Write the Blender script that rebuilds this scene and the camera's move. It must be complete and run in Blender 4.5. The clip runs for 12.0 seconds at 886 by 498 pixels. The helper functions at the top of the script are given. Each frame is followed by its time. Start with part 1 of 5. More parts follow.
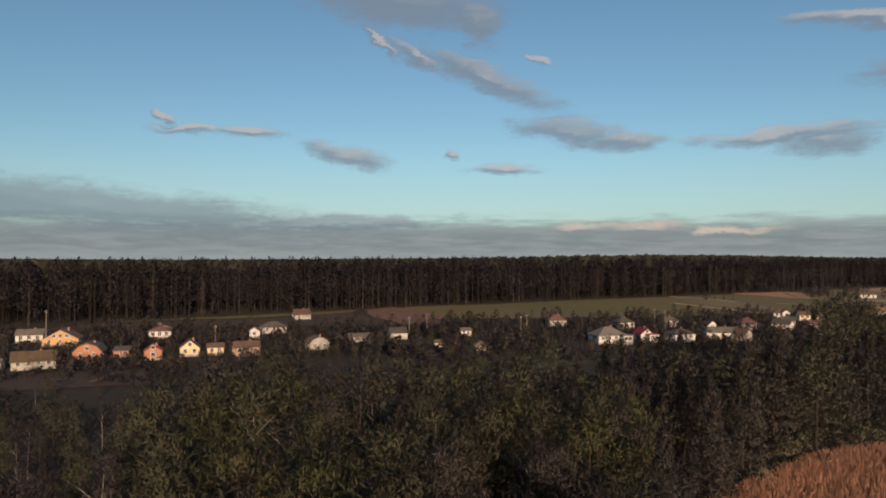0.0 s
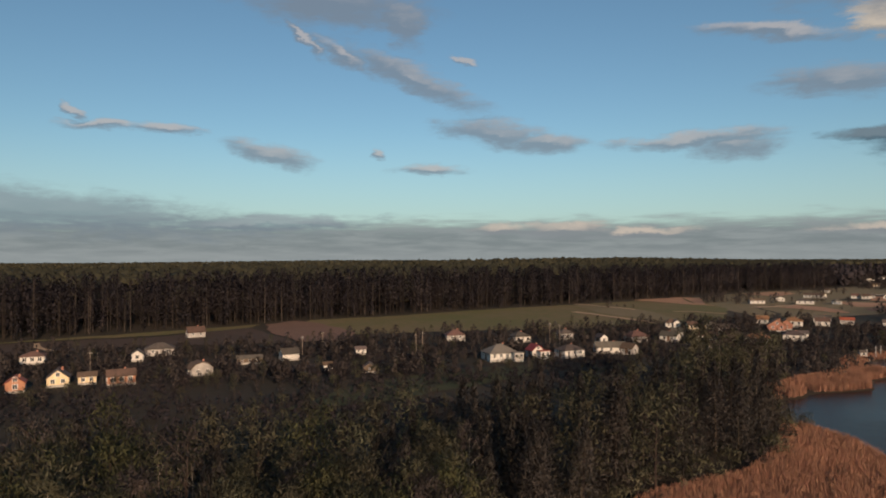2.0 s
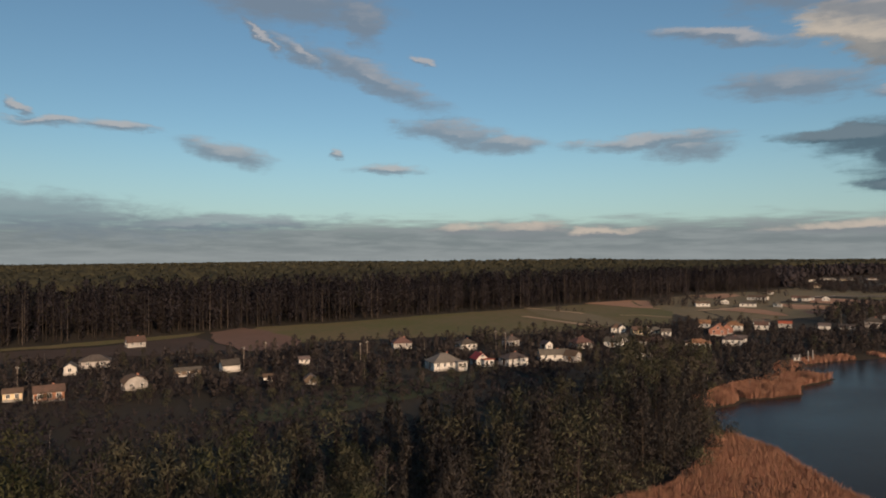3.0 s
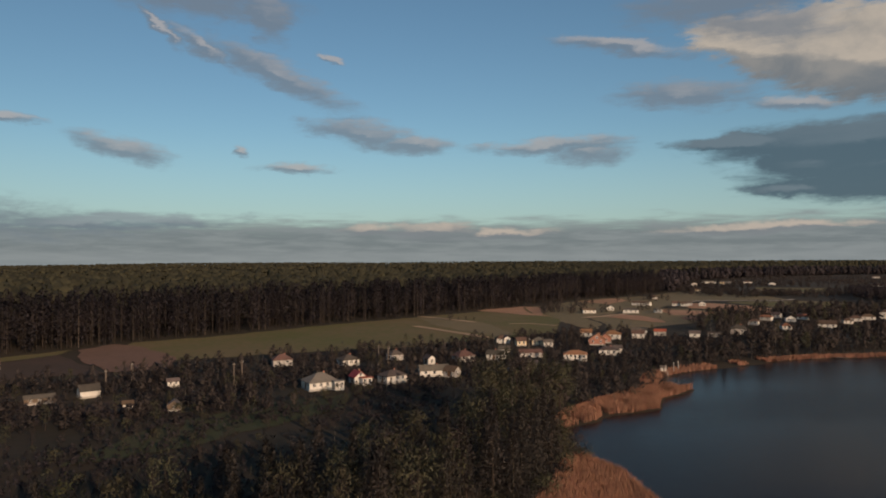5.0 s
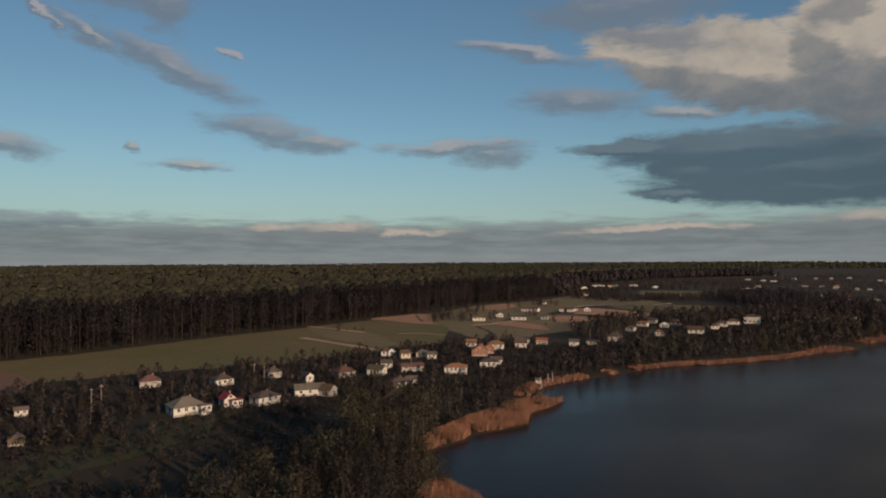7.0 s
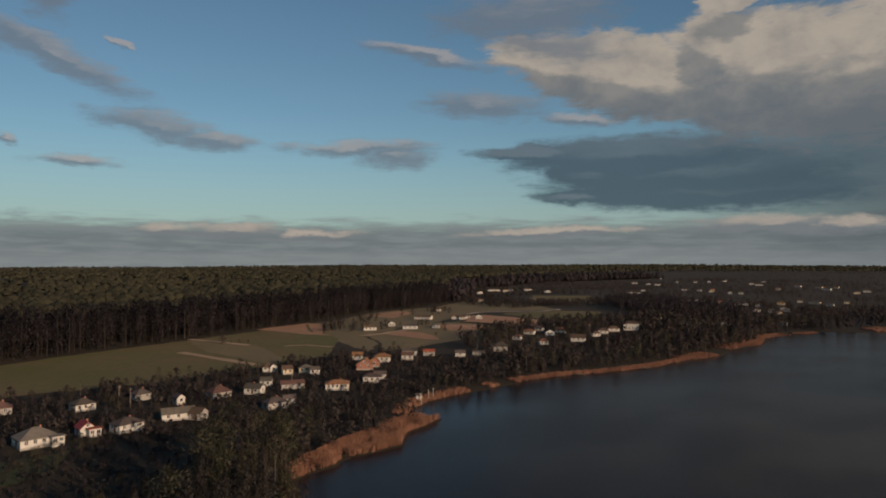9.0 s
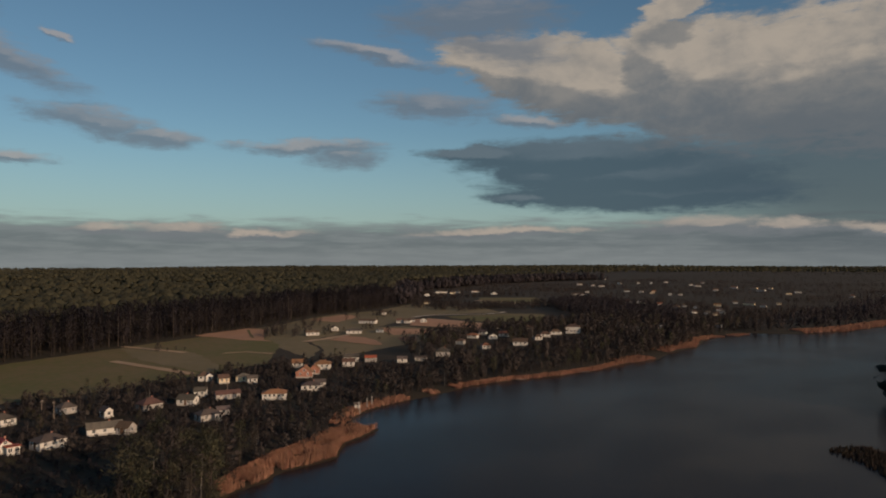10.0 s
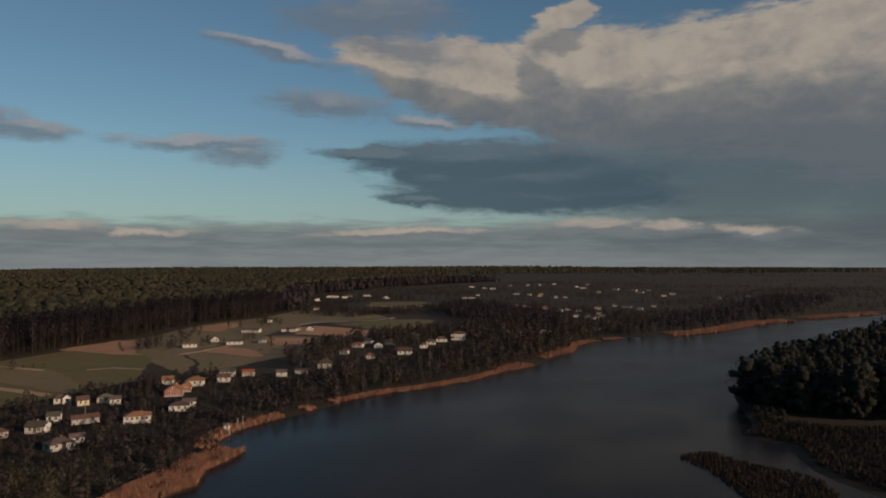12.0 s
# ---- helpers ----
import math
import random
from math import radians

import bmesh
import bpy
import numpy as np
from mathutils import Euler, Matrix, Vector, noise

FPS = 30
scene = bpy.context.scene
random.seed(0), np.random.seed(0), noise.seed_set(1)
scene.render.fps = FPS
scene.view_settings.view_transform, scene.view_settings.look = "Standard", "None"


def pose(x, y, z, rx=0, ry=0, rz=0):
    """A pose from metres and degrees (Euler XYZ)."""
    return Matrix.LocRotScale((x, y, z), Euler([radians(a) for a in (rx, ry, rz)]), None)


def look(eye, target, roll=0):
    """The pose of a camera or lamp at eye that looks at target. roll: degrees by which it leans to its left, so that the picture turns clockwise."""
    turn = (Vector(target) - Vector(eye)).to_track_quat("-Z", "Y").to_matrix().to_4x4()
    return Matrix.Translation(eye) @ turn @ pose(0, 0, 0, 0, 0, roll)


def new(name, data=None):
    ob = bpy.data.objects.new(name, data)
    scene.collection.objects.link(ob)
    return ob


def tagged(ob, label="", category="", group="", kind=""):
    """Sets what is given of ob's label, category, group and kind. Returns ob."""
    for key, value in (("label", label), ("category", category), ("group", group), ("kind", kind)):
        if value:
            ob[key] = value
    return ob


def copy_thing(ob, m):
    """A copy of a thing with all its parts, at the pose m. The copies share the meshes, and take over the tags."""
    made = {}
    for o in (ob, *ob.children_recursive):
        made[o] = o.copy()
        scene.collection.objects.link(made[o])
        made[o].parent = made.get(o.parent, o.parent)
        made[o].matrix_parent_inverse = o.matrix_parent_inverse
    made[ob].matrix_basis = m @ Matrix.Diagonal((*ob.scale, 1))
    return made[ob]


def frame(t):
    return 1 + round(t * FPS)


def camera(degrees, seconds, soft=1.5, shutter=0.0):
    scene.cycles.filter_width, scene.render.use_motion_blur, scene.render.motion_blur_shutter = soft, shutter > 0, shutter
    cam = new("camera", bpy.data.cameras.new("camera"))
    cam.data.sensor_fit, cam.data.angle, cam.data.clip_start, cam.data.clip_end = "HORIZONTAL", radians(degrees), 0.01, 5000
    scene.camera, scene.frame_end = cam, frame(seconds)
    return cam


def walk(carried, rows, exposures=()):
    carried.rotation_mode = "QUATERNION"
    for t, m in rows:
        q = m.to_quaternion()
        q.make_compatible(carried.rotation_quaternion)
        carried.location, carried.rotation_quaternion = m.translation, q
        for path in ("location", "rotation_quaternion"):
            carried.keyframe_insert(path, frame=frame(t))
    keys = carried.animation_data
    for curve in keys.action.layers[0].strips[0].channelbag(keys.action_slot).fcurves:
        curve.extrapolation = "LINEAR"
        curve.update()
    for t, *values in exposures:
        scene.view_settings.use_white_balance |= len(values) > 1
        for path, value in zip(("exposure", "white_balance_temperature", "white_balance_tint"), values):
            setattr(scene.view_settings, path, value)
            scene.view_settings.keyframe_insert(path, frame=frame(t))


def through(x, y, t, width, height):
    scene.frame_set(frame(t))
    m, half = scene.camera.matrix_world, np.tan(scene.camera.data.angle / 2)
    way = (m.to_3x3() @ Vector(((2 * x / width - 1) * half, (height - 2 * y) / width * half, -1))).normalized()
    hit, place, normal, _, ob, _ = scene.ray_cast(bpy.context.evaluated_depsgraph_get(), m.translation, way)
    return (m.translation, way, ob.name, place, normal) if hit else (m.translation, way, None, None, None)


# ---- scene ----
cam = camera(65.74, 12.0, soft=1.9)
# seconds, x, y, z, yaw, pitch, roll
ROWS = [
    (0.0, -20.52, 27.62, 27.56, -7.30, 0.80, 0.03),
    (0.5, -17.93, 27.49, 29.02, -8.80, 0.81, -0.05),
    (1.0, -15.33, 27.34, 30.48, -10.29, 0.81, -0.10),
    (1.5, -12.76, 27.13, 31.92, -11.82, 0.81, -0.16),
    (2.0, -10.23, 26.86, 33.31, -13.44, 0.80, -0.21),
    (2.5, -7.81, 26.54, 34.68, -15.13, 0.80, -0.27),
    (3.0, -5.49, 26.17, 36.02, -16.84, 0.80, -0.31),
    (3.5, -3.10, 25.76, 37.32, -18.70, 0.80, -0.30),
    (4.0, -0.78, 25.29, 38.62, -20.60, 0.80, -0.31),
    (4.5, 1.48, 24.75, 39.91, -22.52, 0.81, -0.31),
    (5.0, 3.68, 24.12, 41.16, -24.49, 0.80, -0.29),
    (5.5, 5.92, 23.45, 42.47, -26.50, 0.81, -0.29),
    (6.0, 8.05, 22.64, 43.77, -28.52, 0.82, -0.29),
    (6.5, 10.04, 21.74, 45.07, -30.44, 0.81, -0.31),
    (7.0, 11.94, 20.74, 46.37, -32.48, 0.81, -0.31),
    (7.5, 13.82, 19.80, 47.68, -34.45, 0.84, -0.26),
    (8.0, 15.63, 18.78, 48.99, -36.46, 0.85, -0.24),
    (8.5, 17.37, 17.72, 50.30, -38.49, 0.86, -0.23),
    (9.0, 19.04, 16.63, 51.63, -40.52, 0.89, -0.19),
    (9.5, 20.74, 15.54, 52.95, -42.60, 0.90, -0.18),
    (10.0, 22.33, 14.39, 54.28, -44.71, 0.90, -0.19),
    (10.5, 23.85, 13.17, 55.62, -46.83, 0.90, -0.21),
    (11.0, 25.29, 11.87, 56.95, -48.92, 0.90, -0.21),
    (11.5, 26.70, 10.51, 58.28, -51.06, 0.90, -0.19),
    (12.0, 28.11, 9.13, 59.61, -53.25, 0.89, -0.18),
]
EXPOSURES = [(0.0, 0.12), (3.0, -0.02), (6.0, -0.22), (9.0, -0.40), (12.0, -0.50)]
walk(cam, [(t, pose(x, y, z, 90 + pitch, 0, yaw) @ pose(0, 0, 0, 0, 0, roll)) for t, x, y, z, yaw, pitch, roll in ROWS], EXPOSURES)

# ---- light: low evening sun behind the camera, blue sky with clouds ----
SUN_FROM = (9.0, 15.5)     # degrees of azimuth from -y towards +x, and of elevation
SKY_GAIN = 0.090
sun_data = bpy.data.lights.new("sun", "SUN")
sun_data.energy, sun_data.angle, sun_data.color = 5.0, radians(0.6), (1.0, 0.70, 0.47)
sun = new("sun", sun_data)
_a, _e = radians(SUN_FROM[0]), radians(SUN_FROM[1])
SUN_DIR = Vector((math.sin(_a) * math.cos(_e), -math.cos(_a) * math.cos(_e), math.sin(_e)))
sun.matrix_world = look(tuple(SUN_DIR * 400), (0, 0, 0))

# azimuth (from +y towards +x), elevation, half length, half height, tilt: all in degrees
CLOUDS_WEST = [
    (4.2, 20.4, 6.8, 1.7, -4), (10.2, 19.0, 1.8, 1.6, -45), (11.0, 14.7, 5.4, 0.95, -22), (5.2, 16.4, 2.6, 0.6, -30),
    (2.0, 17.6, 2.0, 0.4, -40), (18.0, 10.2, 4.2, 1.0, -10), (22.0, 9.4, 3.2, 0.7, -3), (-0.6, 8.4, 3.2, 0.75, -12),
    (12.5, 7.4, 2.6, 0.42, -1), (-12.6, 10.1, 2.8, 0.35, 2), (-8.6, 10.1, 2.2, 0.4, -4), (-14.8, 11.0, 0.4, 0.5, 30),
    (33.5, 9.2, 5.4, 0.55, 2), (36.8, 8.5, 2.8, 0.95, 0), (14.9, 16.1, 0.9, 0.25, -8), (8.2, 8.8, 0.6, 0.4, 0),
    (51.8, 11.3, 2.8, 0.5, -5), (43.7, 12.7, 4.3, 1.0, -4), (47.4, 19.5, 6.6, 1.6, 3), (49.4, 17.3, 4.4, 1.2, -8), (39.0, 16.7, 4.6, 0.5, -9),
]
CLOUDS_MID = [
    (48.0, 8.6, 3.8, 0.6, -3), (56.0, 8.2, 9.0, 1.4, 0), (53.0, 7.0, 4.0, 0.8, -2), (60.0, 6.6, 9.5, 1.8, 0), (51.5, 5.0, 3.2, 0.5, -2), (61.0, 5.3, 10.0, 1.3, 0),
]
CUMULUS = [
    (56.4, 14.3, 8.0, 2.6, -12), (62.2, 16.4, 2.2, 2.2, 20), (65.5, 14.2, 8.0, 3.4, 0), (72.3, 13.4, 10.9, 3.9, 5), (81.4, 13.2, 10.4, 4.6, 3), (88.0, 12.0, 9.5, 5.4, 0),
    (63.5, 19.3, 1.9, 0.9, 10), (50.8, 15.9, 5.5, 1.3, -10),
]
CURTAIN = [(77.0, 7.0, 16.0, 7.0, 0), (90.0, 6.0, 16.0, 7.0, 0)]
CLOUDS_LOW = [(-20.0, 3.9, 17.0, 1.5, -4), (-2.0, 2.9, 9.0, 0.6, 2)]
PUFFS = [(66.0, 2.7, 4.6, 0.7, 0), (71.5, 2.5, 3.0, 0.6, -2), (77.2, 2.1, 3.2, 0.5, -2), (18.6, 2.5, 2.0, 0.55, 0), (23.4, 2.4, 3.4, 0.65, 0), (29.5, 2.1, 4.0, 0.4, 0), (50.0, 2.2, 7.0, 0.45, 1)]


class Nodes:
    """Short hand for building node trees."""

    def __init__(self, tree):
        self.tree = tree

    def add(self, kind, **settings):
        node = self.tree.nodes.new(kind)
        for key, value in settings.items():
            setattr(node, key, value)
        return node

    def plug(self, value, socket):
        if isinstance(value, bpy.types.NodeSocket):
            self.tree.links.new(value, socket)
        elif value is not None:
            socket.default_value = value

    def math(self, op, a, b=None, c=None, clamp=False):
        n = self.add("ShaderNodeMath", operation=op, use_clamp=clamp)
        for i, v in enumerate((a, b, c)):
            self.plug(v, n.inputs[i])
        return n.outputs[0]

    def vec(self, op, a, b=None):
        n = self.add("ShaderNodeVectorMath", operation=op)
        self.plug(a, n.inputs[0])
        self.plug(b, n.inputs[1])
        return n.outputs["Value"] if op in ("LENGTH", "DOT_PRODUCT", "DISTANCE") else n.outputs["Vector"]

    def noise(self, vector, scale, detail=4.0, rough=0.55, dims="3D", dist=0.0):
        n = self.add("ShaderNodeTexNoise", noise_dimensions=dims)
        self.plug(vector, n.inputs["Vector"])
        for k, v in (("Scale", scale), ("Detail", detail), ("Roughness", rough), ("Distortion", dist)):
            n.inputs[k].default_value = v
        return n

    def ramp(self, value, lo, hi, out_lo=0.0, out_hi=1.0, smooth=True):
        n = self.add("ShaderNodeMapRange", interpolation_type="SMOOTHSTEP" if smooth else "LINEAR")
        self.plug(value, n.inputs["Value"])
        for k, v in (("From Min", lo), ("From Max", hi), ("To Min", out_lo), ("To Max", out_hi)):
            self.plug(v, n.inputs[k])
        return n.outputs["Result"]

    def mix(self, fac, a, b, blend="MIX"):
        n = self.add("ShaderNodeMix", data_type="RGBA", blend_type=blend)
        self.plug(fac, n.inputs[0])
        for v, s in ((a, n.inputs[6]), (b, n.inputs[7])):
            self.plug((*v, 1.0) if isinstance(v, tuple) and len(v) == 3 else v, s)
        return n.outputs[2]


world = bpy.data.worlds.new("evening_sky")
scene.world = world
world.use_nodes = True
wt = world.node_tree
wt.nodes.clear()
W = Nodes(wt)
sky_tex = W.add("ShaderNodeTexSky", sky_type="NISHITA", sun_disc=False)
sky_tex.sun_elevation, sky_tex.sun_rotation = radians(SUN_FROM[1]), radians(180.0 + SUN_FROM[0])
sky_tex.altitude, sky_tex.air_density, sky_tex.dust_density, sky_tex.ozone_density = 150.0, 1.0, 0.6, 1.6
coord = W.add("ShaderNodeTexCoord").outputs["Generated"]
sep = W.add("ShaderNodeSeparateXYZ")
W.plug(coord, sep.inputs[0])
az = W.math("MULTIPLY", W.math("ARCTAN2", sep.outputs[0], sep.outputs[1]), 57.2958)
el = W.math("MULTIPLY", W.math("ARCSINE", sep.outputs[2]), 57.2958)
flat = W.add("ShaderNodeCombineXYZ")
W.plug(az, flat.inputs[0])
W.plug(W.math("MULTIPLY", el, 2.6), flat.inputs[1])
warp = W.noise(flat.outputs[0], 0.28, 5.0, 0.6)
fine = W.noise(flat.outputs[0], 0.42, 7.0, 0.66, dist=0.4)
wisp = W.noise(W.vec("MULTIPLY", flat.outputs[0], (0.45, 1.5, 1.0)), 0.5, 6.0, 0.6, dist=0.3)
warp_v = W.vec("MULTIPLY", W.vec("SUBTRACT", warp.outputs["Color"], (0.5, 0.5, 0.5)), (4.0, 1.6, 0.0))
place0 = W.add("ShaderNodeCombineXYZ")
W.plug(az, place0.inputs[0])
W.plug(el, place0.inputs[1])
place = W.vec("ADD", place0.outputs[0], warp_v)


def cloud_mask(position, clouds, spread=1.45):
    """The largest of the clouds' soft ellipses at a place of the sky."""
    total = None
    for a, e, half, high, tilt in clouds:
        m = W.add("ShaderNodeMapping", vector_type="TEXTURE")
        W.plug(position, m.inputs["Vector"])
        m.inputs["Location"].default_value = (a, e, 0)
        m.inputs["Rotation"].default_value = (0, 0, radians(tilt))
        m.inputs["Scale"].default_value = (half * spread, high * spread, 1)
        one = W.ramp(W.vec("LENGTH", m.outputs[0]), 1.15, 0.0, 0.0, 1.0, False)
        total = one if total is None else W.math("MAXIMUM", total, one)
        # taken one after the other
        step = W.add("ShaderNodeVectorMath", operation="MULTIPLY_ADD")
        W.plug(total, step.inputs[0])
        step.inputs[1].default_value = (1e-7, 1e-7, 0.0)
        W.plug(position, step.inputs[2])
        position = step.outputs[0]
    return total


def cloud_layer(clouds, rise, rough=1.5, lo=0.11, hi=0.64):
    """Density and how far its upper side is lit."""
    both = W.math("ADD", W.math("MULTIPLY", fine.outputs["Fac"], 0.6), W.math("MULTIPLY", wisp.outputs["Fac"], 0.4))
    grain = W.math("MULTIPLY", W.math("SUBTRACT", both, 0.5), rough)
    base = cloud_mask(place, clouds)
    here = W.math("ADD", base, W.math("MULTIPLY", grain, W.ramp(base, 0.0, 0.25)))
    above = cloud_mask(W.vec("ADD", place, (0.4 * rise, rise, 0.0)), clouds)
    lit = W.math("ADD", W.math("SUBTRACT", base, above), W.math("MULTIPLY", grain, 0.35))
    return W.ramp(here, lo, hi), lit


sky_colour = W.mix(1.0, sky_tex.outputs[0], (SKY_GAIN * 0.83, SKY_GAIN * 1.0, SKY_GAIN * 1.03), "MULTIPLY")
GREY, CREAM = (0.185, 0.218, 0.262), (0.46, 0.42, 0.40)
bank_top = W.math("ADD", W.math("MULTIPLY", wisp.outputs["Fac"], 2.8), 2.3)
bank = W.ramp(el, bank_top, W.math("SUBTRACT", bank_top, 1.6), 0.0, 0.9)
haze = W.mix(W.ramp(el, 11.0, 1.0, 0.0, 0.45), sky_colour, (0.36, 0.46, 0.51))
low_grey = W.mix(W.ramp(wisp.outputs["Fac"], 0.35, 0.68), (0.172, 0.196, 0.212), (0.245, 0.268, 0.28))
colour = W.mix(bank, haze, low_grey)
colour = W.mix(W.ramp(el, 1.1, 0.1, 0.0, 0.45), colour, (0.32, 0.345, 0.345))
curtain = W.math("MULTIPLY", W.ramp(cloud_mask(place, CURTAIN, 1.2), 0.0, 0.75), 0.8)
colour = W.mix(curtain, colour, (0.092, 0.118, 0.138))
billow = W.noise(W.vec("MULTIPLY", flat.outputs[0], (1.0, 0.6, 1.0)), 0.30, 6.0, 0.6, dist=0.2)
high_up = W.ramp(W.math("ADD", el, W.math("MULTIPLY", W.math("SUBTRACT", billow.outputs["Fac"], 0.5), 9.0)), 8.8, 16.5)
for group, rise, dense, dark, light in ((CLOUDS_LOW, 0.6, 0.75, (0.165, 0.21, 0.25), (0.26, 0.30, 0.33)), (CLOUDS_MID, 0.8, 0.92, (0.080, 0.125, 0.160), (0.15, 0.195, 0.23)),
                                        (CUMULUS, 0.0, 0.96, (0.165, 0.188, 0.21), (0.54, 0.465, 0.385)), (CLOUDS_WEST, 0.35, 0.76, GREY, CREAM), (PUFFS, 0.4, 0.85, (0.23, 0.25, 0.265), (0.58, 0.49, 0.41))):
    if rise:
        density, lit = cloud_layer(group, rise, 0.8, 0.10, 0.48) if group is CLOUDS_MID else cloud_layer(group, rise, 1.4, 0.05, 0.72)
        tone = W.ramp(lit, 0.0, 0.5)
    else:
        density, lit = cloud_layer(group, 2.2, 1.0, 0.12, 0.40)
        edge = W.math("ADD", W.math("MULTIPLY", high_up, 0.42), W.ramp(lit, 0.02, 0.42, 0.0, 0.75), clamp=True)
        tone = W.math("MULTIPLY", edge, W.ramp(billow.outputs["Fac"], 0.2, 0.66, 0.5, 1.0))
    colour = W.mix(W.math("MULTIPLY", density, dense), colour, W.mix(tone, dark, light))
back = W.add("ShaderNodeBackground")
W.plug(colour, back.inputs[0])
back.inputs[1].default_value = 1.0
W.plug(back.outputs[0], W.add("ShaderNodeOutputWorld").inputs[0])


# ---- materials ----
def pass_light(n, bsdf, col, share):
    """Lets part of the light through thin leaves and twigs."""
    thin, mixed = n.add("ShaderNodeBsdfTranslucent"), n.add("ShaderNodeMixShader")
    n.plug(col, thin.inputs["Color"])
    mixed.inputs[0].default_value = share
    n.plug(bsdf.outputs[0], mixed.inputs[1])
    n.plug(thin.outputs[0], mixed.inputs[2])
    n.plug(mixed.outputs[0], n.tree.nodes["Material Output"].inputs["Surface"])


def material(name, base, other=None, rough=0.85, scale=1.0, bump=0.3, object_vary=0.0, island=0.0, metal=0.0, spec=0.3, big=0.05, stretch=(1, 1, 1), through=0.0):
    """A matt surface: two colours mixed by noise at two scales, with fine relief."""
    mat = bpy.data.materials.new(name)
    mat.use_nodes = True
    n = Nodes(mat.node_tree)
    bsdf = mat.node_tree.nodes["Principled BSDF"]
    other = other or tuple(c * 0.7 for c in base)
    pos = n.add("ShaderNodeTexCoord").outputs["Object"]
    if stretch != (1, 1, 1):
        pos = n.vec("MULTIPLY", pos, stretch)
    grain, stain = n.noise(pos, scale, 5.0, 0.6), n.noise(pos, scale * big, 3.0, 0.55)
    fac = n.math("ADD", n.math("MULTIPLY", grain.outputs["Fac"], 0.55), n.math("MULTIPLY", stain.outputs["Fac"], 0.55))
    col = n.mix(n.ramp(fac, 0.38, 0.72), base, other)
    if object_vary or island:
        if object_vary:
            r = n.add("ShaderNodeObjectInfo").outputs["Random"]
            hsv = n.add("ShaderNodeHueSaturation")
            n.plug(n.ramp(r, 0, 1, 0.5 - 0.05 * object_vary, 0.5 + 0.05 * object_vary, False), hsv.inputs["Hue"])
            n.plug(n.ramp(n.math("FRACT", n.math("MULTIPLY", r, 7.31)), 0, 1, 1 - 0.45 * object_vary, 1 + 0.55 * object_vary, False), hsv.inputs["Value"])
            n.plug(col, hsv.inputs["Color"])
            col = hsv.outputs[0]
        if island:
            r = n.add("ShaderNodeNewGeometry").outputs["Random Per Island"]
            hsv = n.add("ShaderNodeHueSaturation")
            n.plug(n.ramp(r, 0, 1, 0.49, 0.515, False), hsv.inputs["Hue"])
            n.plug(n.ramp(r, 0, 1, 1 - island, 1 + island, False), hsv.inputs["Value"])
            n.plug(col, hsv.inputs["Color"])
            col = hsv.outputs[0]
    n.plug(col, bsdf.inputs["Base Color"])
    bsdf.inputs["Roughness"].default_value, bsdf.inputs["Metallic"].default_value = rough, metal
    bsdf.inputs["Specular IOR Level"].default_value = spec
    if through:
        pass_light(n, bsdf, col, through)
    if bump:
        b = n.add("ShaderNodeBump")
        b.inputs["Strength"].default_value, b.inputs["Distance"].default_value = bump, 0.05 / max(scale, 0.1)
        n.plug(grain.outputs["Fac"], b.inputs["Height"])
        n.plug(b.outputs[0], bsdf.inputs["Normal"])
    return mat


def tinted(name, dark, light, rough=0.9, spec=0.1, bias=1.3):
    """Foliage of many trees in one mesh: each tree's own tint, and its clumps a little uneven."""
    mat = bpy.data.materials.new(name)
    mat.use_nodes = True
    n = Nodes(mat.node_tree)
    bsdf = mat.node_tree.nodes["Principled BSDF"]
    tint = n.add("ShaderNodeAttribute", attribute_name="tint").outputs["Fac"]
    r = n.add("ShaderNodeNewGeometry").outputs["Random Per Island"]
    col = n.mix(n.math("ADD", n.math("MULTIPLY", n.math("POWER", tint, bias), 0.8), n.math("MULTIPLY", r, 0.3), clamp=True), dark, light)
    n.plug(col, bsdf.inputs["Base Color"])
    bsdf.inputs["Roughness"].default_value, bsdf.inputs["Specular IOR Level"].default_value = rough, spec
    pass_light(n, bsdf, col, 0.3)
    return mat


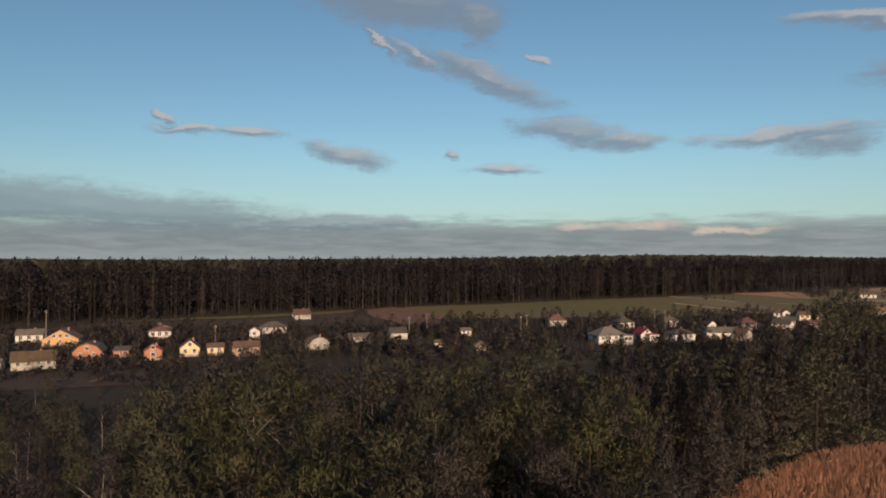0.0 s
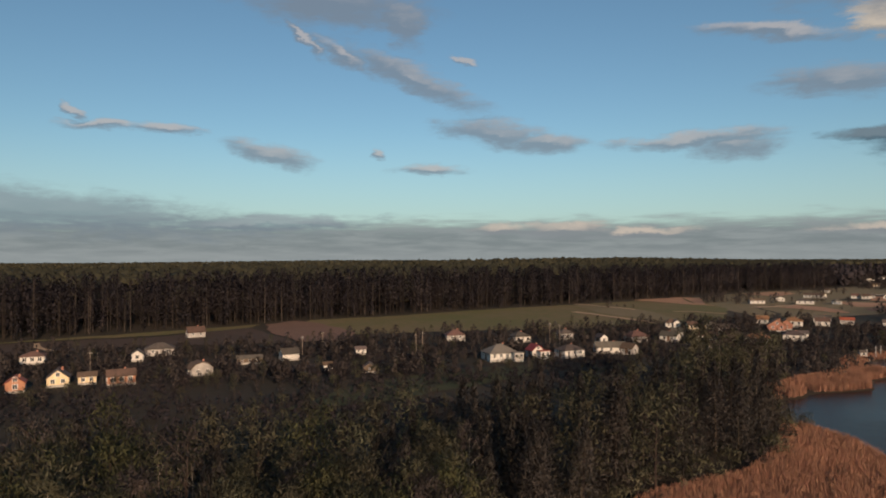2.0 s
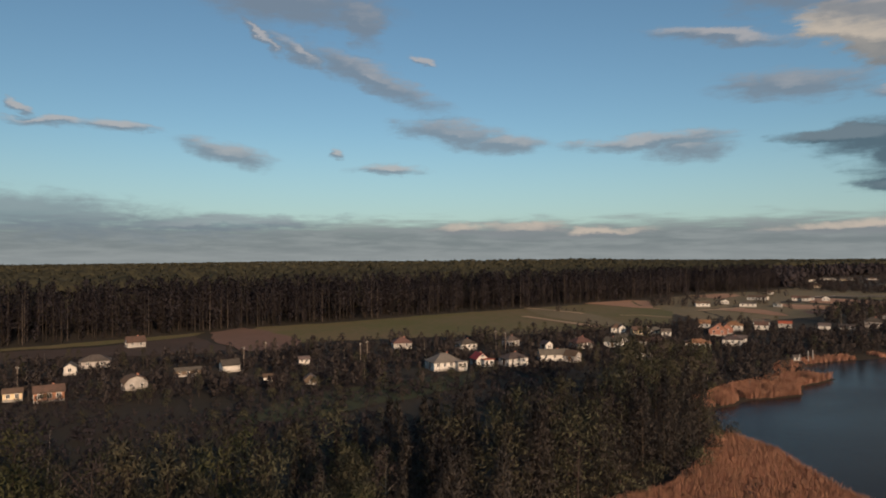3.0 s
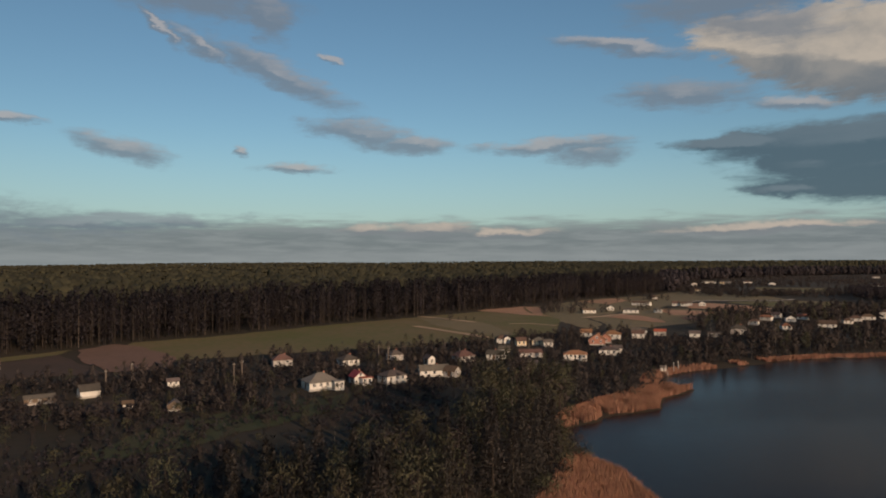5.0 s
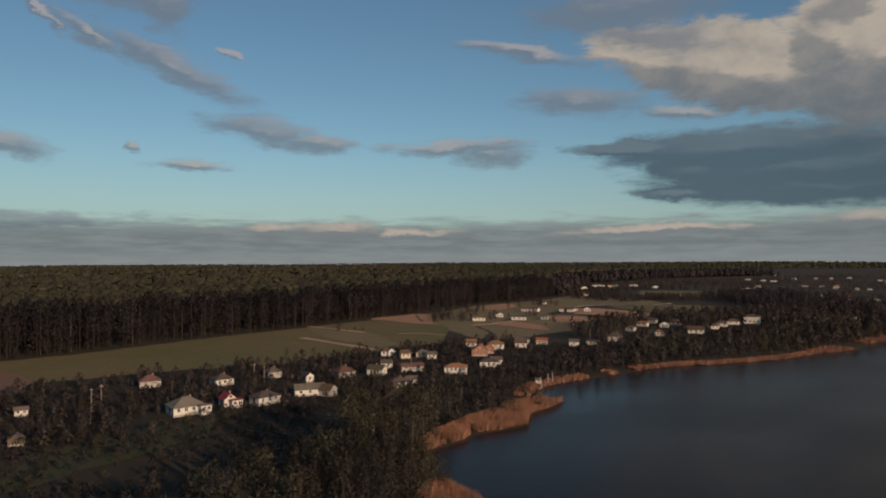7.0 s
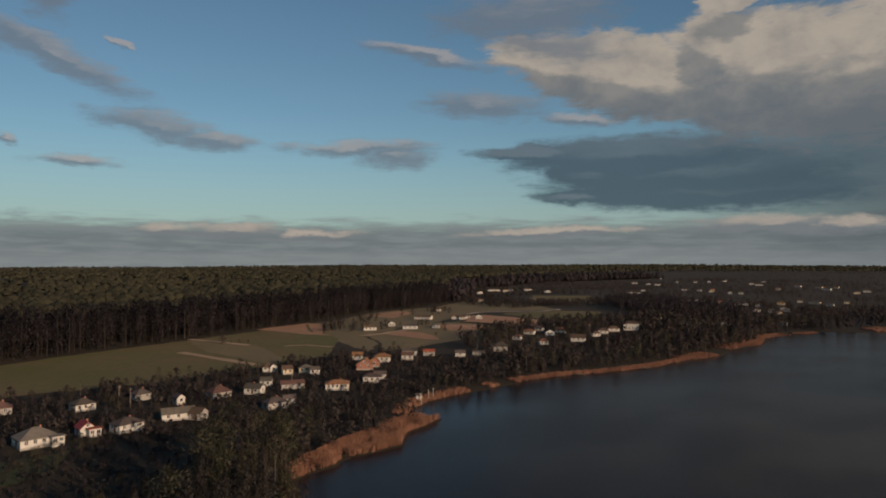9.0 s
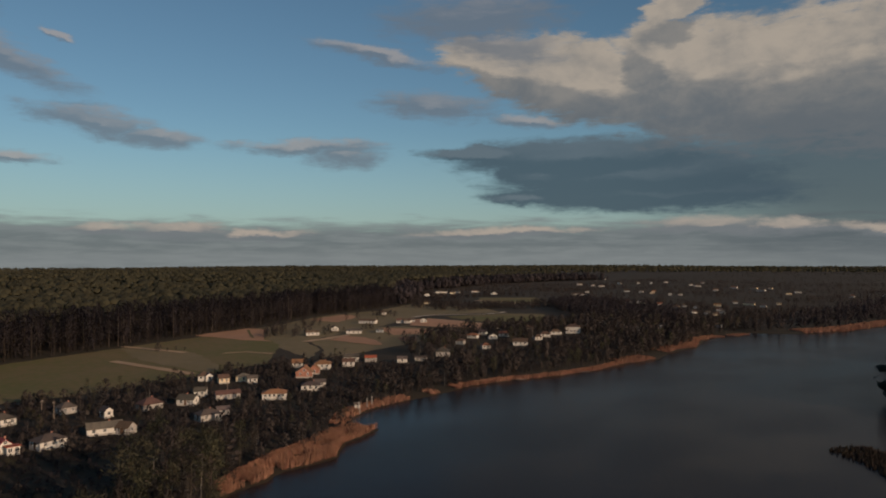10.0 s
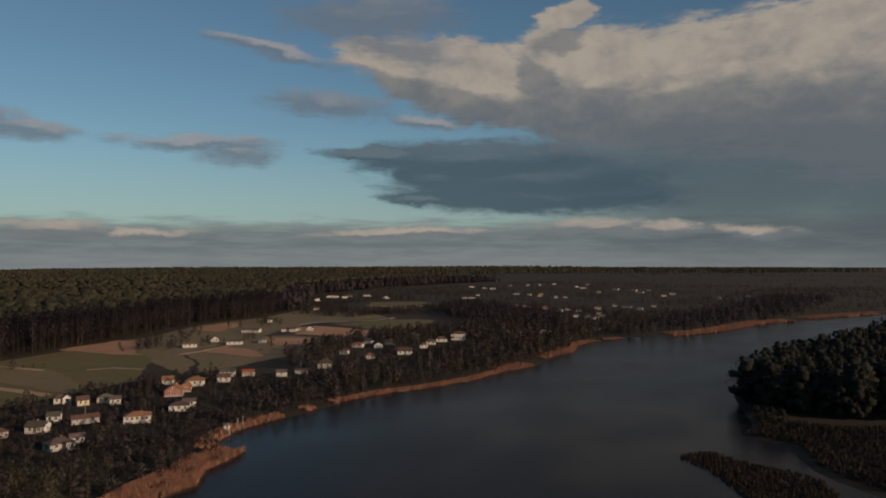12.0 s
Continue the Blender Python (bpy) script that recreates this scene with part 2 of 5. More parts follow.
M = {
    "leaf_olive": material("leaf_olive", (0.079, 0.074, 0.046), (0.092, 0.086, 0.057), 0.9, 1.5, 0, 0.35, 0.10, spec=0.1, through=0.3),
    "leaf_brown": material("leaf_brown", (0.081, 0.062, 0.059), (0.069, 0.058, 0.053), 0.9, 1.5, 0, 0.35, 0.10, spec=0.1, through=0.3),
    "leaf_spring": material("leaf_spring", (0.081, 0.080, 0.037), (0.069, 0.068, 0.037), 0.9, 1.5, 0, 0.35, 0.10, spec=0.1, through=0.3),
    "needle": material("needle", (0.060, 0.054, 0.050), (0.075, 0.064, 0.057), 0.9, 1.5, 0, 0.35, 0.10, spec=0.1, through=0.3),
    "blossom": material("blossom", (0.252, 0.222, 0.162), (0.120, 0.108, 0.060), 0.9, 1.5, 0, 0.5, 0.3, spec=0.1),
    "bark": material("bark", (0.050, 0.037, 0.028), (0.028, 0.021, 0.016), 0.95, 3.0, 0.5, 0.5),
    "birch_bark": material("birch_bark", (0.230, 0.197, 0.166), (0.064, 0.054, 0.045), 0.85, 2.2, 0.3, 0.5, stretch=(1, 1, 0.5)),
    "far_crown": tinted("far_crown", (0.034, 0.030, 0.033), (0.056, 0.047, 0.052)),
    # darkened crown colours: the cloud's shadow on the headland is put in here
    "shaded_crown": tinted("shaded_crown", (0.023, 0.025, 0.021), (0.044, 0.043, 0.035)),
    "canopy": tinted("canopy", (0.055, 0.052, 0.034), (0.078, 0.073, 0.045)),
    "garden_crown": tinted("garden_crown", (0.047, 0.039, 0.038), (0.073, 0.061, 0.056)),
    "far_trunk": tinted("far_trunk", (0.026, 0.021, 0.018), (0.128, 0.104, 0.088), bias=6.0),
    "reed": material("reed", (0.323, 0.159, 0.108), (0.219, 0.116, 0.081), 0.85, 0.6, 0, 0.0, 0.14, spec=0.15, big=0.1),
    # reed darkened to stand for cloud shadow over islet and bog
    "shaded_reed": material("shaded_reed", (0.050, 0.035, 0.027), (0.033, 0.026, 0.019), 0.9, 0.6, 0, 0.0, 0.35, spec=0.15),
    # meadow browns lowered to stand in for shade over the foreground
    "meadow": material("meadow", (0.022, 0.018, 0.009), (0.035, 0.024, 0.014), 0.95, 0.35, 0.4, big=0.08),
    "green_field": material("green_field", (0.098, 0.096, 0.027), (0.152, 0.107, 0.050), 0.95, 0.3, 0.3, big=0.06),
    "fallow": material("fallow", (0.188, 0.140, 0.075), (0.144, 0.115, 0.057), 0.95, 0.4, 0.4, big=0.08),
    "grass": material("grass", (0.038, 0.046, 0.015), (0.045, 0.042, 0.019), 0.95, 0.4, 0.4, big=0.1),
    "soil": material("soil", (0.403, 0.219, 0.128), (0.299, 0.167, 0.098), 0.95, 0.4, 0.5, big=0.08),
    "warm_soil": material("warm_soil", (0.185, 0.102, 0.070), (0.135, 0.080, 0.055), 0.95, 0.4, 0.5, big=0.08),
    "dark_soil": material("dark_soil", (0.067, 0.041, 0.029), (0.048, 0.032, 0.022), 0.95, 0.4, 0.5, big=0.1),
    "stubble": material("stubble", (0.406, 0.273, 0.164), (0.312, 0.211, 0.125), 0.95, 0.5, 0.4, big=0.1),
    "sand_road": material("sand_road", (0.52, 0.44, 0.35), (0.38, 0.31, 0.24), 0.95, 0.6, 0.3),
    "white_wall": material("white_wall", (0.605, 0.581, 0.538), (0.515, 0.486, 0.434), 0.9, 0.9, 0.15, big=0.3),
    "cream_wall": material("cream_wall", (0.74, 0.60, 0.38), (0.60, 0.47, 0.29), 0.9, 0.9, 0.15, big=0.3),
    "yellow_brick": material("yellow_brick", (0.576, 0.352, 0.160), (0.448, 0.264, 0.120), 0.9, 1.4, 0.25, big=0.2),
    "orange_brick": material("orange_brick", (0.425, 0.208, 0.123), (0.340, 0.162, 0.098), 0.9, 1.4, 0.25, big=0.2),
    "red_brick": material("red_brick", (0.36, 0.165, 0.115), (0.27, 0.125, 0.09), 0.9, 1.4, 0.25, big=0.2),
    "grey_wall": material("grey_wall", (0.40, 0.37, 0.34), (0.27, 0.25, 0.23), 0.9, 0.9, 0.2, big=0.3),
    "wood_wall": material("wood_wall", (0.16, 0.115, 0.08), (0.10, 0.075, 0.055), 0.9, 2.0, 0.3, stretch=(3, 3, 0.4)),
    "slate": material("slate", (0.120, 0.096, 0.080), (0.075, 0.062, 0.054), 0.85, 1.2, 0.35, 0.7, big=0.2),
    "pale_slate": material("pale_slate", (0.19, 0.165, 0.14), (0.14, 0.12, 0.105), 0.85, 1.2, 0.35, 0.2, big=0.2),
    "brown_roof": material("brown_roof", (0.13, 0.078, 0.056), (0.085, 0.056, 0.042), 0.85, 1.2, 0.35, 0.5, big=0.2),
    "orange_roof": material("orange_roof", (0.27, 0.125, 0.068), (0.20, 0.10, 0.056), 0.85, 1.2, 0.35, 0.3, big=0.2),
    "red_roof": material("red_roof", (0.36, 0.075, 0.05), (0.25, 0.055, 0.04), 0.7, 1.2, 0.25, 0.3, big=0.2),
    "pole_wood": material("pole_wood", (0.22, 0.18, 0.145), (0.15, 0.12, 0.10), 0.9, 2.0, 0.3, stretch=(4, 4, 0.5)),
    "concrete": material("concrete", (0.42, 0.39, 0.36), (0.32, 0.30, 0.27), 0.9, 1.5, 0.2),
    "frame_white": material("frame_white", (0.72, 0.70, 0.66), (0.60, 0.57, 0.53), 0.6, 3.0, 0.05),
    "door_brown": material("door_brown", (0.17, 0.10, 0.06), (0.12, 0.07, 0.045), 0.7, 3.0, 0.1),
}


def glass_pane():
    mat = bpy.data.materials.new("window_glass")
    mat.use_nodes = True
    b = mat.node_tree.nodes["Principled BSDF"]
    b.inputs["Base Color"].default_value = (0.02, 0.024, 0.03, 1)
    b.inputs["Roughness"].default_value, b.inputs["IOR"].default_value = 0.08, 1.5
    return mat


def lake_water():
    mat = bpy.data.materials.new("lake_water")
    mat.use_nodes = True
    n = Nodes(mat.node_tree)
    b = mat.node_tree.nodes["Principled BSDF"]
    pos = n.add("ShaderNodeTexCoord").outputs["Object"]
    calm = n.noise(n.vec("MULTIPLY", pos, (1, 1.6, 1)), 0.018, 3.0, 0.5)
    wave = n.noise(n.vec("MULTIPLY", pos, (1, 1.4, 1)), 1.3, 3.0, 0.55)
    swell = n.noise(pos, 0.33, 2.0, 0.5)
    height = n.math("ADD", n.math("MULTIPLY", wave.outputs["Fac"], 0.5), swell.outputs["Fac"])
    bump = n.add("ShaderNodeBump")
    bump.inputs["Distance"].default_value = 0.16
    n.plug(n.ramp(calm.outputs["Fac"], 0.35, 0.65, 0.30, 0.55), bump.inputs["Strength"])
    n.plug(height, bump.inputs["Height"])
    n.plug(bump.outputs[0], b.inputs["Normal"])
    n.plug(n.mix(calm.outputs["Fac"], (0.0165, 0.0152, 0.0175), (0.0215, 0.0198, 0.0215)), b.inputs["Base Color"])
    n.plug(n.ramp(calm.outputs["Fac"], 0.35, 0.65, 0.17, 0.26), b.inputs["Roughness"])
    b.inputs["IOR"].default_value = 1.33
    b.inputs["Specular IOR Level"].default_value = 0.095
    return mat


M["glass"], M["water"] = glass_pane(), lake_water()


# ---- ground and lake ----
LAKE = [
    (81, 106), (84.5, 117), (88, 127), (88, 139), (92, 152), (97, 163), (104, 165), (110, 166), (116, 170.5), (125, 169.5),
    (135, 170.5), (137, 174), (145, 181), (152, 182.5), (163, 187), (160, 190), (159, 197), (166, 205), (176, 210), (186, 212.5),
    (201, 213.5), (219, 214.5), (240, 216.5), (259, 213.5), (276, 207), (294, 204), (311, 201), (340, 202), (366, 198), (395, 206),
]
LAKE += [
    (413, 206), (428, 205), (464, 217), (484, 223), (508, 225), (534, 216), (542, 197), (559, 183), (591, 167), (641, 159),
    (714, 148), (741, 130), (777, 122), (820, 100), (900, 70), (1000, 20), (930, -30), (780, -5), (630, 50), (520, 58),
    (420, 78), (352, 87), (341, 85), (320, 77), (304, 71), (290, 66), (275, 67), (271, 53), (264, 48), (248, 42),
    (240, 35), (234, 26), (226, 8), (205, -30), (180, -60), (110, -20), (80, 50),
]
LAKE_X, LAKE_Y = (np.array(c, float) for c in zip(*LAKE))


def lake_distance(x, y):
    """Metres from the shore, positive in the water."""
    x, y = np.asarray(x, float), np.asarray(y, float)
    best, inside = np.full(x.shape, 1e9), np.zeros(x.shape, bool)
    n = len(LAKE_X)
    for i in range(n):
        ax, ay, bx, by = LAKE_X[i], LAKE_Y[i], LAKE_X[(i + 1) % n], LAKE_Y[(i + 1) % n]
        ex, ey = bx - ax, by - ay
        s = np.clip(((x - ax) * ex + (y - ay) * ey) / (ex * ex + ey * ey), 0, 1)
        best = np.minimum(best, (x - ax - s * ex) ** 2 + (y - ay - s * ey) ** 2)
        if ay != by:
            inside ^= ((ay > y) != (by > y)) & (x < ex * (y - ay) / ey + ax)
    return np.where(inside, 1, -1) * np.sqrt(best)


def height(x, y):
    """The ground's height."""
    x, y = np.asarray(x, float), np.asarray(y, float)
    d = -lake_distance(x, y)
    land = 0.35 + 1.8 * (1 - np.exp(-np.maximum(d, 0) / 35)) + 2.0 * np.clip((y - 240) / 170, 0, 1)
    land += 10.5 * np.exp(-((x - 470) / 380) ** 2 - ((y - 1280) / 330) ** 2)
    far = np.clip((np.hypot(x - 150, y - 100) - 700) / 900, 0, 1)
    land += far * (2.6 * np.sin(x / 310 + 0.6) + 2.2 * np.sin(y / 420 - x / 700 + 1.0) + 1.4 * np.sin(x / 130 + y / 170))
    land += 0.10 * np.sin(x / 7.3 + 1) * np.sin(y / 6.1) * np.clip(d / 20, 0, 1)
    return np.where(d > 0, land, np.maximum(-2.5, 0.35 + 0.25 * d))


def ground_height(x, y):
    return float(height(np.array([x]), np.array([y]))[0])


def mesh_object(name, verts, faces, mat, parent=None, smooth=False, label=""):
    me = bpy.data.meshes.new(name)
    me.from_pydata([tuple(v) for v in verts], [], [tuple(f) for f in faces])
    me.materials.append(mat)
    if smooth:
        me.polygons.foreach_set("use_smooth", [True] * len(me.polygons))
    me.update()
    ob = new(name, me)
    if parent:
        ob.parent = parent
    if label:
        ob["label"] = label
    return ob


def part(name, bm, mat, parent, label=""):
    """One mesh object under a thing or a part."""
    me = bpy.data.meshes.new(name)
    bm.to_mesh(me)
    bm.free()
    me.materials.append(mat)
    ob = new(name, me)
    ob.parent = parent
    if label:
        ob["label"] = label
    return ob


def spaced(lo, dense_lo, dense_hi, hi, step, grow=1.16):
    """Grid lines: even in the middle, wider and wider outwards."""
    mid = list(np.arange(dense_lo, dense_hi + step, step))
    for sign, end, out in ((-1, lo, []), (1, hi, [])):
        p, s = (mid[0], step) if sign < 0 else (mid[-1], step)
        while (p - end) * sign < 0:
            s *= grow
            p += sign * s
            out.append(p)
        mid = out[::-1] + mid if sign < 0 else mid + out
    return np.array(mid)


gx, gy = spaced(-4700, -150, 560, 4700, 4.0), spaced(-4700, -10, 480, 4700, 4.0)
GX, GY = np.meshgrid(gx, gy)
GZ = height(GX.ravel(), GY.ravel())
nx = len(gx)
cells = (np.arange(len(gy) - 1)[:, None] * nx + np.arange(nx - 1)[None]).ravel()
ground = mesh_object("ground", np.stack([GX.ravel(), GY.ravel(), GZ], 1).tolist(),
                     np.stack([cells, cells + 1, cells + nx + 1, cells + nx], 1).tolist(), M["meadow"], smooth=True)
tagged(ground, "rough olive and brown meadow ground round the lake, darkened for shade", "ground", kind="structure")

wx, wy = [70, 350, 700, 1050], [-80, 80, 240]
water = mesh_object("lake_water", [(x, y, 0.0) for y in wy for x in wx],
                    [(j * 4 + i, j * 4 + i + 1, j * 4 + i + 5, j * 4 + i + 4) for j in range(2) for i in range(3)], M["water"])
tagged(water, "dark blue-grey lake with small ripples", "lake", kind="structure")


def patch(name, corners, mat, lift, label, rugged=0.7):
    """A field or road lying on the ground, cut so that it follows the terrain."""
    bm = bmesh.new()
    line = []
    for (ax, ay), (bx, by) in zip(corners, corners[1:] + corners[:1]):
        n = max(1, int(math.hypot(bx - ax, by - ay) / 5))
        for k in range(n):
            x, y = ax + (bx - ax) * k / n, ay + (by - ay) * k / n
            line.append((x + rugged * math.sin(y / 2.9 + x / 7.0), y + rugged * math.sin(x / 3.3 + 1.0 + y / 5.0)))
    bm.faces.new([bm.verts.new((x, y, 0)) for x, y in line])
    xs, ys = [c[0] for c in corners], [c[1] for c in corners]
    for axis, lo, hi in ((0, min(xs), max(xs)), (1, min(ys), max(ys))):
        step = max(6.0, (hi - lo) / 30)
        for k in range(1, int((hi - lo) / step) + 1):
            co, no = [0, 0, 0], [0, 0, 0]
            co[axis], no[axis] = lo + k * step, 1
            bmesh.ops.bisect_plane(bm, geom=bm.verts[:] + bm.edges[:] + bm.faces[:], plane_co=co, plane_no=no)
    bmesh.ops.triangulate(bm, faces=bm.faces)
    zs = height(np.array([v.co.x for v in bm.verts]), np.array([v.co.y for v in bm.verts]))
    for v, z in zip(bm.verts, zs):
        v.co.z = z + lift
    bmesh.ops.recalc_face_normals(bm, faces=bm.faces)
    if sum(f.normal.z for f in bm.faces) < 0:
        bmesh.ops.reverse_faces(bm, faces=bm.faces)
    return tagged(part(name, bm, mat, None), label, "field", kind="structure")


def strip(name, line, width, mat, lift, label):
    """A band of even width along a line."""
    left, right = [], []
    for i, p in enumerate(line):
        a, b = Vector(line[max(i - 1, 0)]), Vector(line[min(i + 1, len(line) - 1)])
        d = (b - a).normalized()
        left.append((p[0] - d.y * width / 2, p[1] + d.x * width / 2))
        right.append((p[0] + d.y * width / 2, p[1] - d.x * width / 2))
    return patch(name, right + left[::-1], mat, lift, label, 0.12)


patch("fallow_field", [(225, 318), (250, 345), (262, 380), (305, 396), (350, 414), (425, 456), (470, 474), (446, 542), (372, 526), (300, 478), (262, 466), (246, 400), (236, 372)],
      M["fallow"], 0.08, "olive-brown fallow land beside the far houses")
patch("fallow_field", [(230, 314), (262, 318), (300, 326), (345, 342), (374, 368), (364, 405), (344, 414), (306, 394), (264, 379), (252, 345)], M["fallow"], 0.12, "olive fallow land between the ploughed strips")
patch("fallow_field", [(440, 470), (520, 440), (560, 500), (540, 590), (460, 545)], M["fallow"], 0.08, "olive-brown fallow land before the forest")
patch("green_field", [(-4, 312), (22, 303), (59, 305), (110, 300), (150, 306), (200, 318), (240, 372), (250, 400), (262, 465), (230, 448), (150, 418), (96, 398), (35, 372), (4, 366)],
      M["green_field"], 0.16, "wide green field of young grass before the forest")
patch("green_field", [(-130, 303), (-112, 306), (-60, 318), (-24, 335), (-18, 352), (-40, 340), (-80, 322), (-125, 303)], M["green_field"], 0.16, "narrow green strip at the forest's edge")
patch("ploughed_field", [(-16, 350), (-2, 364), (8, 348), (20, 312), (16, 284), (-2, 284), (-14, 318)], M["warm_soil"], 0.24, "ploughed reddish-brown field beside the village")
patch("ploughed_field", [(-60, 310), (-22, 338), (-16, 318), (-4, 284), (-40, 284), (-54, 292)], M["dark_soil"], 0.2, "brown dug garden land behind the houses")
patch("ploughed_field", [(-131, 262), (-122, 301), (-100, 306), (-60, 312), (-52, 290), (-90, 274)], M["dark_soil"], 0.2, "dark ploughed field behind the houses")
patch("ploughed_field", [(226, 456), (250, 466), (274, 473), (281, 458), (262, 428), (248, 404), (246, 390), (236, 411), (230, 436)], M["soil"], 0.24, "reddish-brown ploughed strip field")
strip("grass_baulk", [(270, 464), (258, 440), (246, 414)], 1.8, M["green_field"], 0.34, "narrow grass baulk in a ploughed field")
patch("ploughed_field", [(410, 442), (423, 440), (426, 408), (424, 377), (392, 347), (384, 366), (374, 406)], M["soil"], 0.2, "brown ploughed field beside a sand track")
strip("stubble_strip", [(424, 440), (427, 408), (425, 376)], 3.0, M["stubble"], 0.24, "long pale stubble strip between ploughed fields")
patch("ploughed_field", [(344, 408), (356, 392), (366, 373), (345, 357), (324, 366), (334, 388)], M["soil"], 0.22, "brown ploughed strip behind the houses")
patch("ploughed_field", [(318, 356), (335, 353), (323, 343), (313, 332), (308, 341)], M["warm_soil"], 0.22, "dark ploughed plot behind the houses")
patch("stubble_field", [(259, 379), (280, 384), (301, 390), (303, 384), (281, 378), (262, 374)], M["stubble"], 0.24, "narrow pale stubble field")
patch("ploughed_field", [(276, 373), (296, 384), (301, 366), (295, 347), (287, 334), (281, 340)], M["soil"], 0.28, "reddish ploughed plot near the far houses")
patch("ploughed_field", [(348, 504), (372, 514), (396, 523), (402, 516), (391, 494), (352, 467), (346, 484)], M["soil"], 0.2, "small brown field at the forest")
patch("green_field", [(450, 444), (511, 425), (530, 395), (477, 358), (436, 384), (441, 424)], M["green_field"], 0.2, "green field beyond the sand track")
patch("stubble_field", [(685, 618), (739, 563), (676, 507), (573, 512)], M["green_field"], 0.3, "pale green far field")
patch("stubble_field", [(158, 372), (166, 420), (178, 424), (190, 376), (178, 322), (166, 312)], M["fallow"], 0.26, "brownish fallow strip field")
strip("stubble_strip", [(200, 364), (212, 361), (219, 345)], 3.0, M["stubble"], 0.34, "pale stubble strip behind the garden trees")
strip("grass_baulk", [(368, 410), (378, 388), (392, 362)], 2.6, M["fallow"], 0.36, "olive baulk between ploughed fields")
strip("stubble_strip", [(640, 581), (634, 530), (626, 476)], 7.0, M["stubble"], 0.4, "pale strip along the far field")
strip("stubble_strip", [(147, 376), (152, 350), (160, 315)], 5.0, M["stubble"], 0.34, "pale stubble strip across the green field")
strip("stubble_strip", [(171, 429), (178, 405), (186, 380)], 4.0, M["stubble"], 0.34, "pale stubble strip across the green field")
strip("sand_track", [(424, 456), (439, 461), (453, 460), (473, 446), (496, 434), (513, 433), (525, 439)], 4.2, M["sand_road"], 0.36, "pale sand track between the fields")
strip("sand_path", [(-72, 204), (-70, 196), (-73, 186), (-74, 176)], 1.4, M["warm_soil"], 0.2, "sandy foot path down from a garden")
strip("sand_path", [(-96, 303), (-92, 292), (-84, 280)], 2.2, M["stubble"], 0.3, "pale field path")
patch("grass_clearing", [(-10, 172), (10, 200), (41, 215), (62, 218), (55, 200), (30, 186), (12, 176)], M["grass"], 0.16, "green grass slope below the houses")
patch("garden_plot", [(-100, 165), (-92, 190), (-68, 194), (-62, 172)], M["dark_soil"], 0.16, "dark dug garden plot")
patch("garden_plot", [(-14, 222), (-2, 236), (12, 232), (6, 216)], M["dark_soil"], 0.2, "dark dug garden plot")


# ---- houses ----
def box(bm, x0, x1, y0, y1, z0, z1):
    v = [bm.verts.new((x, y, z)) for z in (z0, z1) for x, y in ((x0, y0), (x1, y0), (x1, y1), (x0, y1))]
    for f in ((3, 2, 1, 0), (4, 5, 6, 7), (0, 1, 5, 4), (1, 2, 6, 5), (2, 3, 7, 6), (3, 0, 4, 7)):
        bm.faces.new([v[i] for i in f])


def boxed(*boxes):
    bm = bmesh.new()
    for b in boxes:
        box(bm, *b)
    return bm


def mesh_of(name, bm, mat):
    me = bpy.data.meshes.new(name)
    bm.to_mesh(me)
    bm.free()
    me.materials.append(mat)
    return me


WINDOW_FRAME = mesh_of("window_frame", boxed((-0.62, 0.62, -0.05, 0.02, 1.28, 1.40), (-0.62, 0.62, -0.05, 0.02, 0, 0.12), (-0.62, -0.5, -0.05, 0.02, 0.12, 1.28),
                                             (0.5, 0.62, -0.05, 0.02, 0.12, 1.28), (-0.05, 0.05, -0.05, 0.02, 0.12, 1.28)), M["frame_white"])
WINDOW_PANE = mesh_of("pane", boxed((-0.5, 0.5, -0.02, 0.02, 0.12, 1.28)), M["glass"])
DOOR = mesh_of("door", boxed((-0.5, 0.5, -0.06, 0.02, 0, 2.05)), M["door_brown"])


def add_window(parent, x, y, z, turn, size=1.0):
    """A window with its pane, facing -y turned by so many degrees."""
    w = new("window", WINDOW_FRAME)
    w.parent = parent
    w.matrix_basis = pose(x, y, z, 0, 0, turn) @ Matrix.Diagonal((size, 1, size, 1))
    p = new("pane", WINDOW_PANE)
    p.parent = w


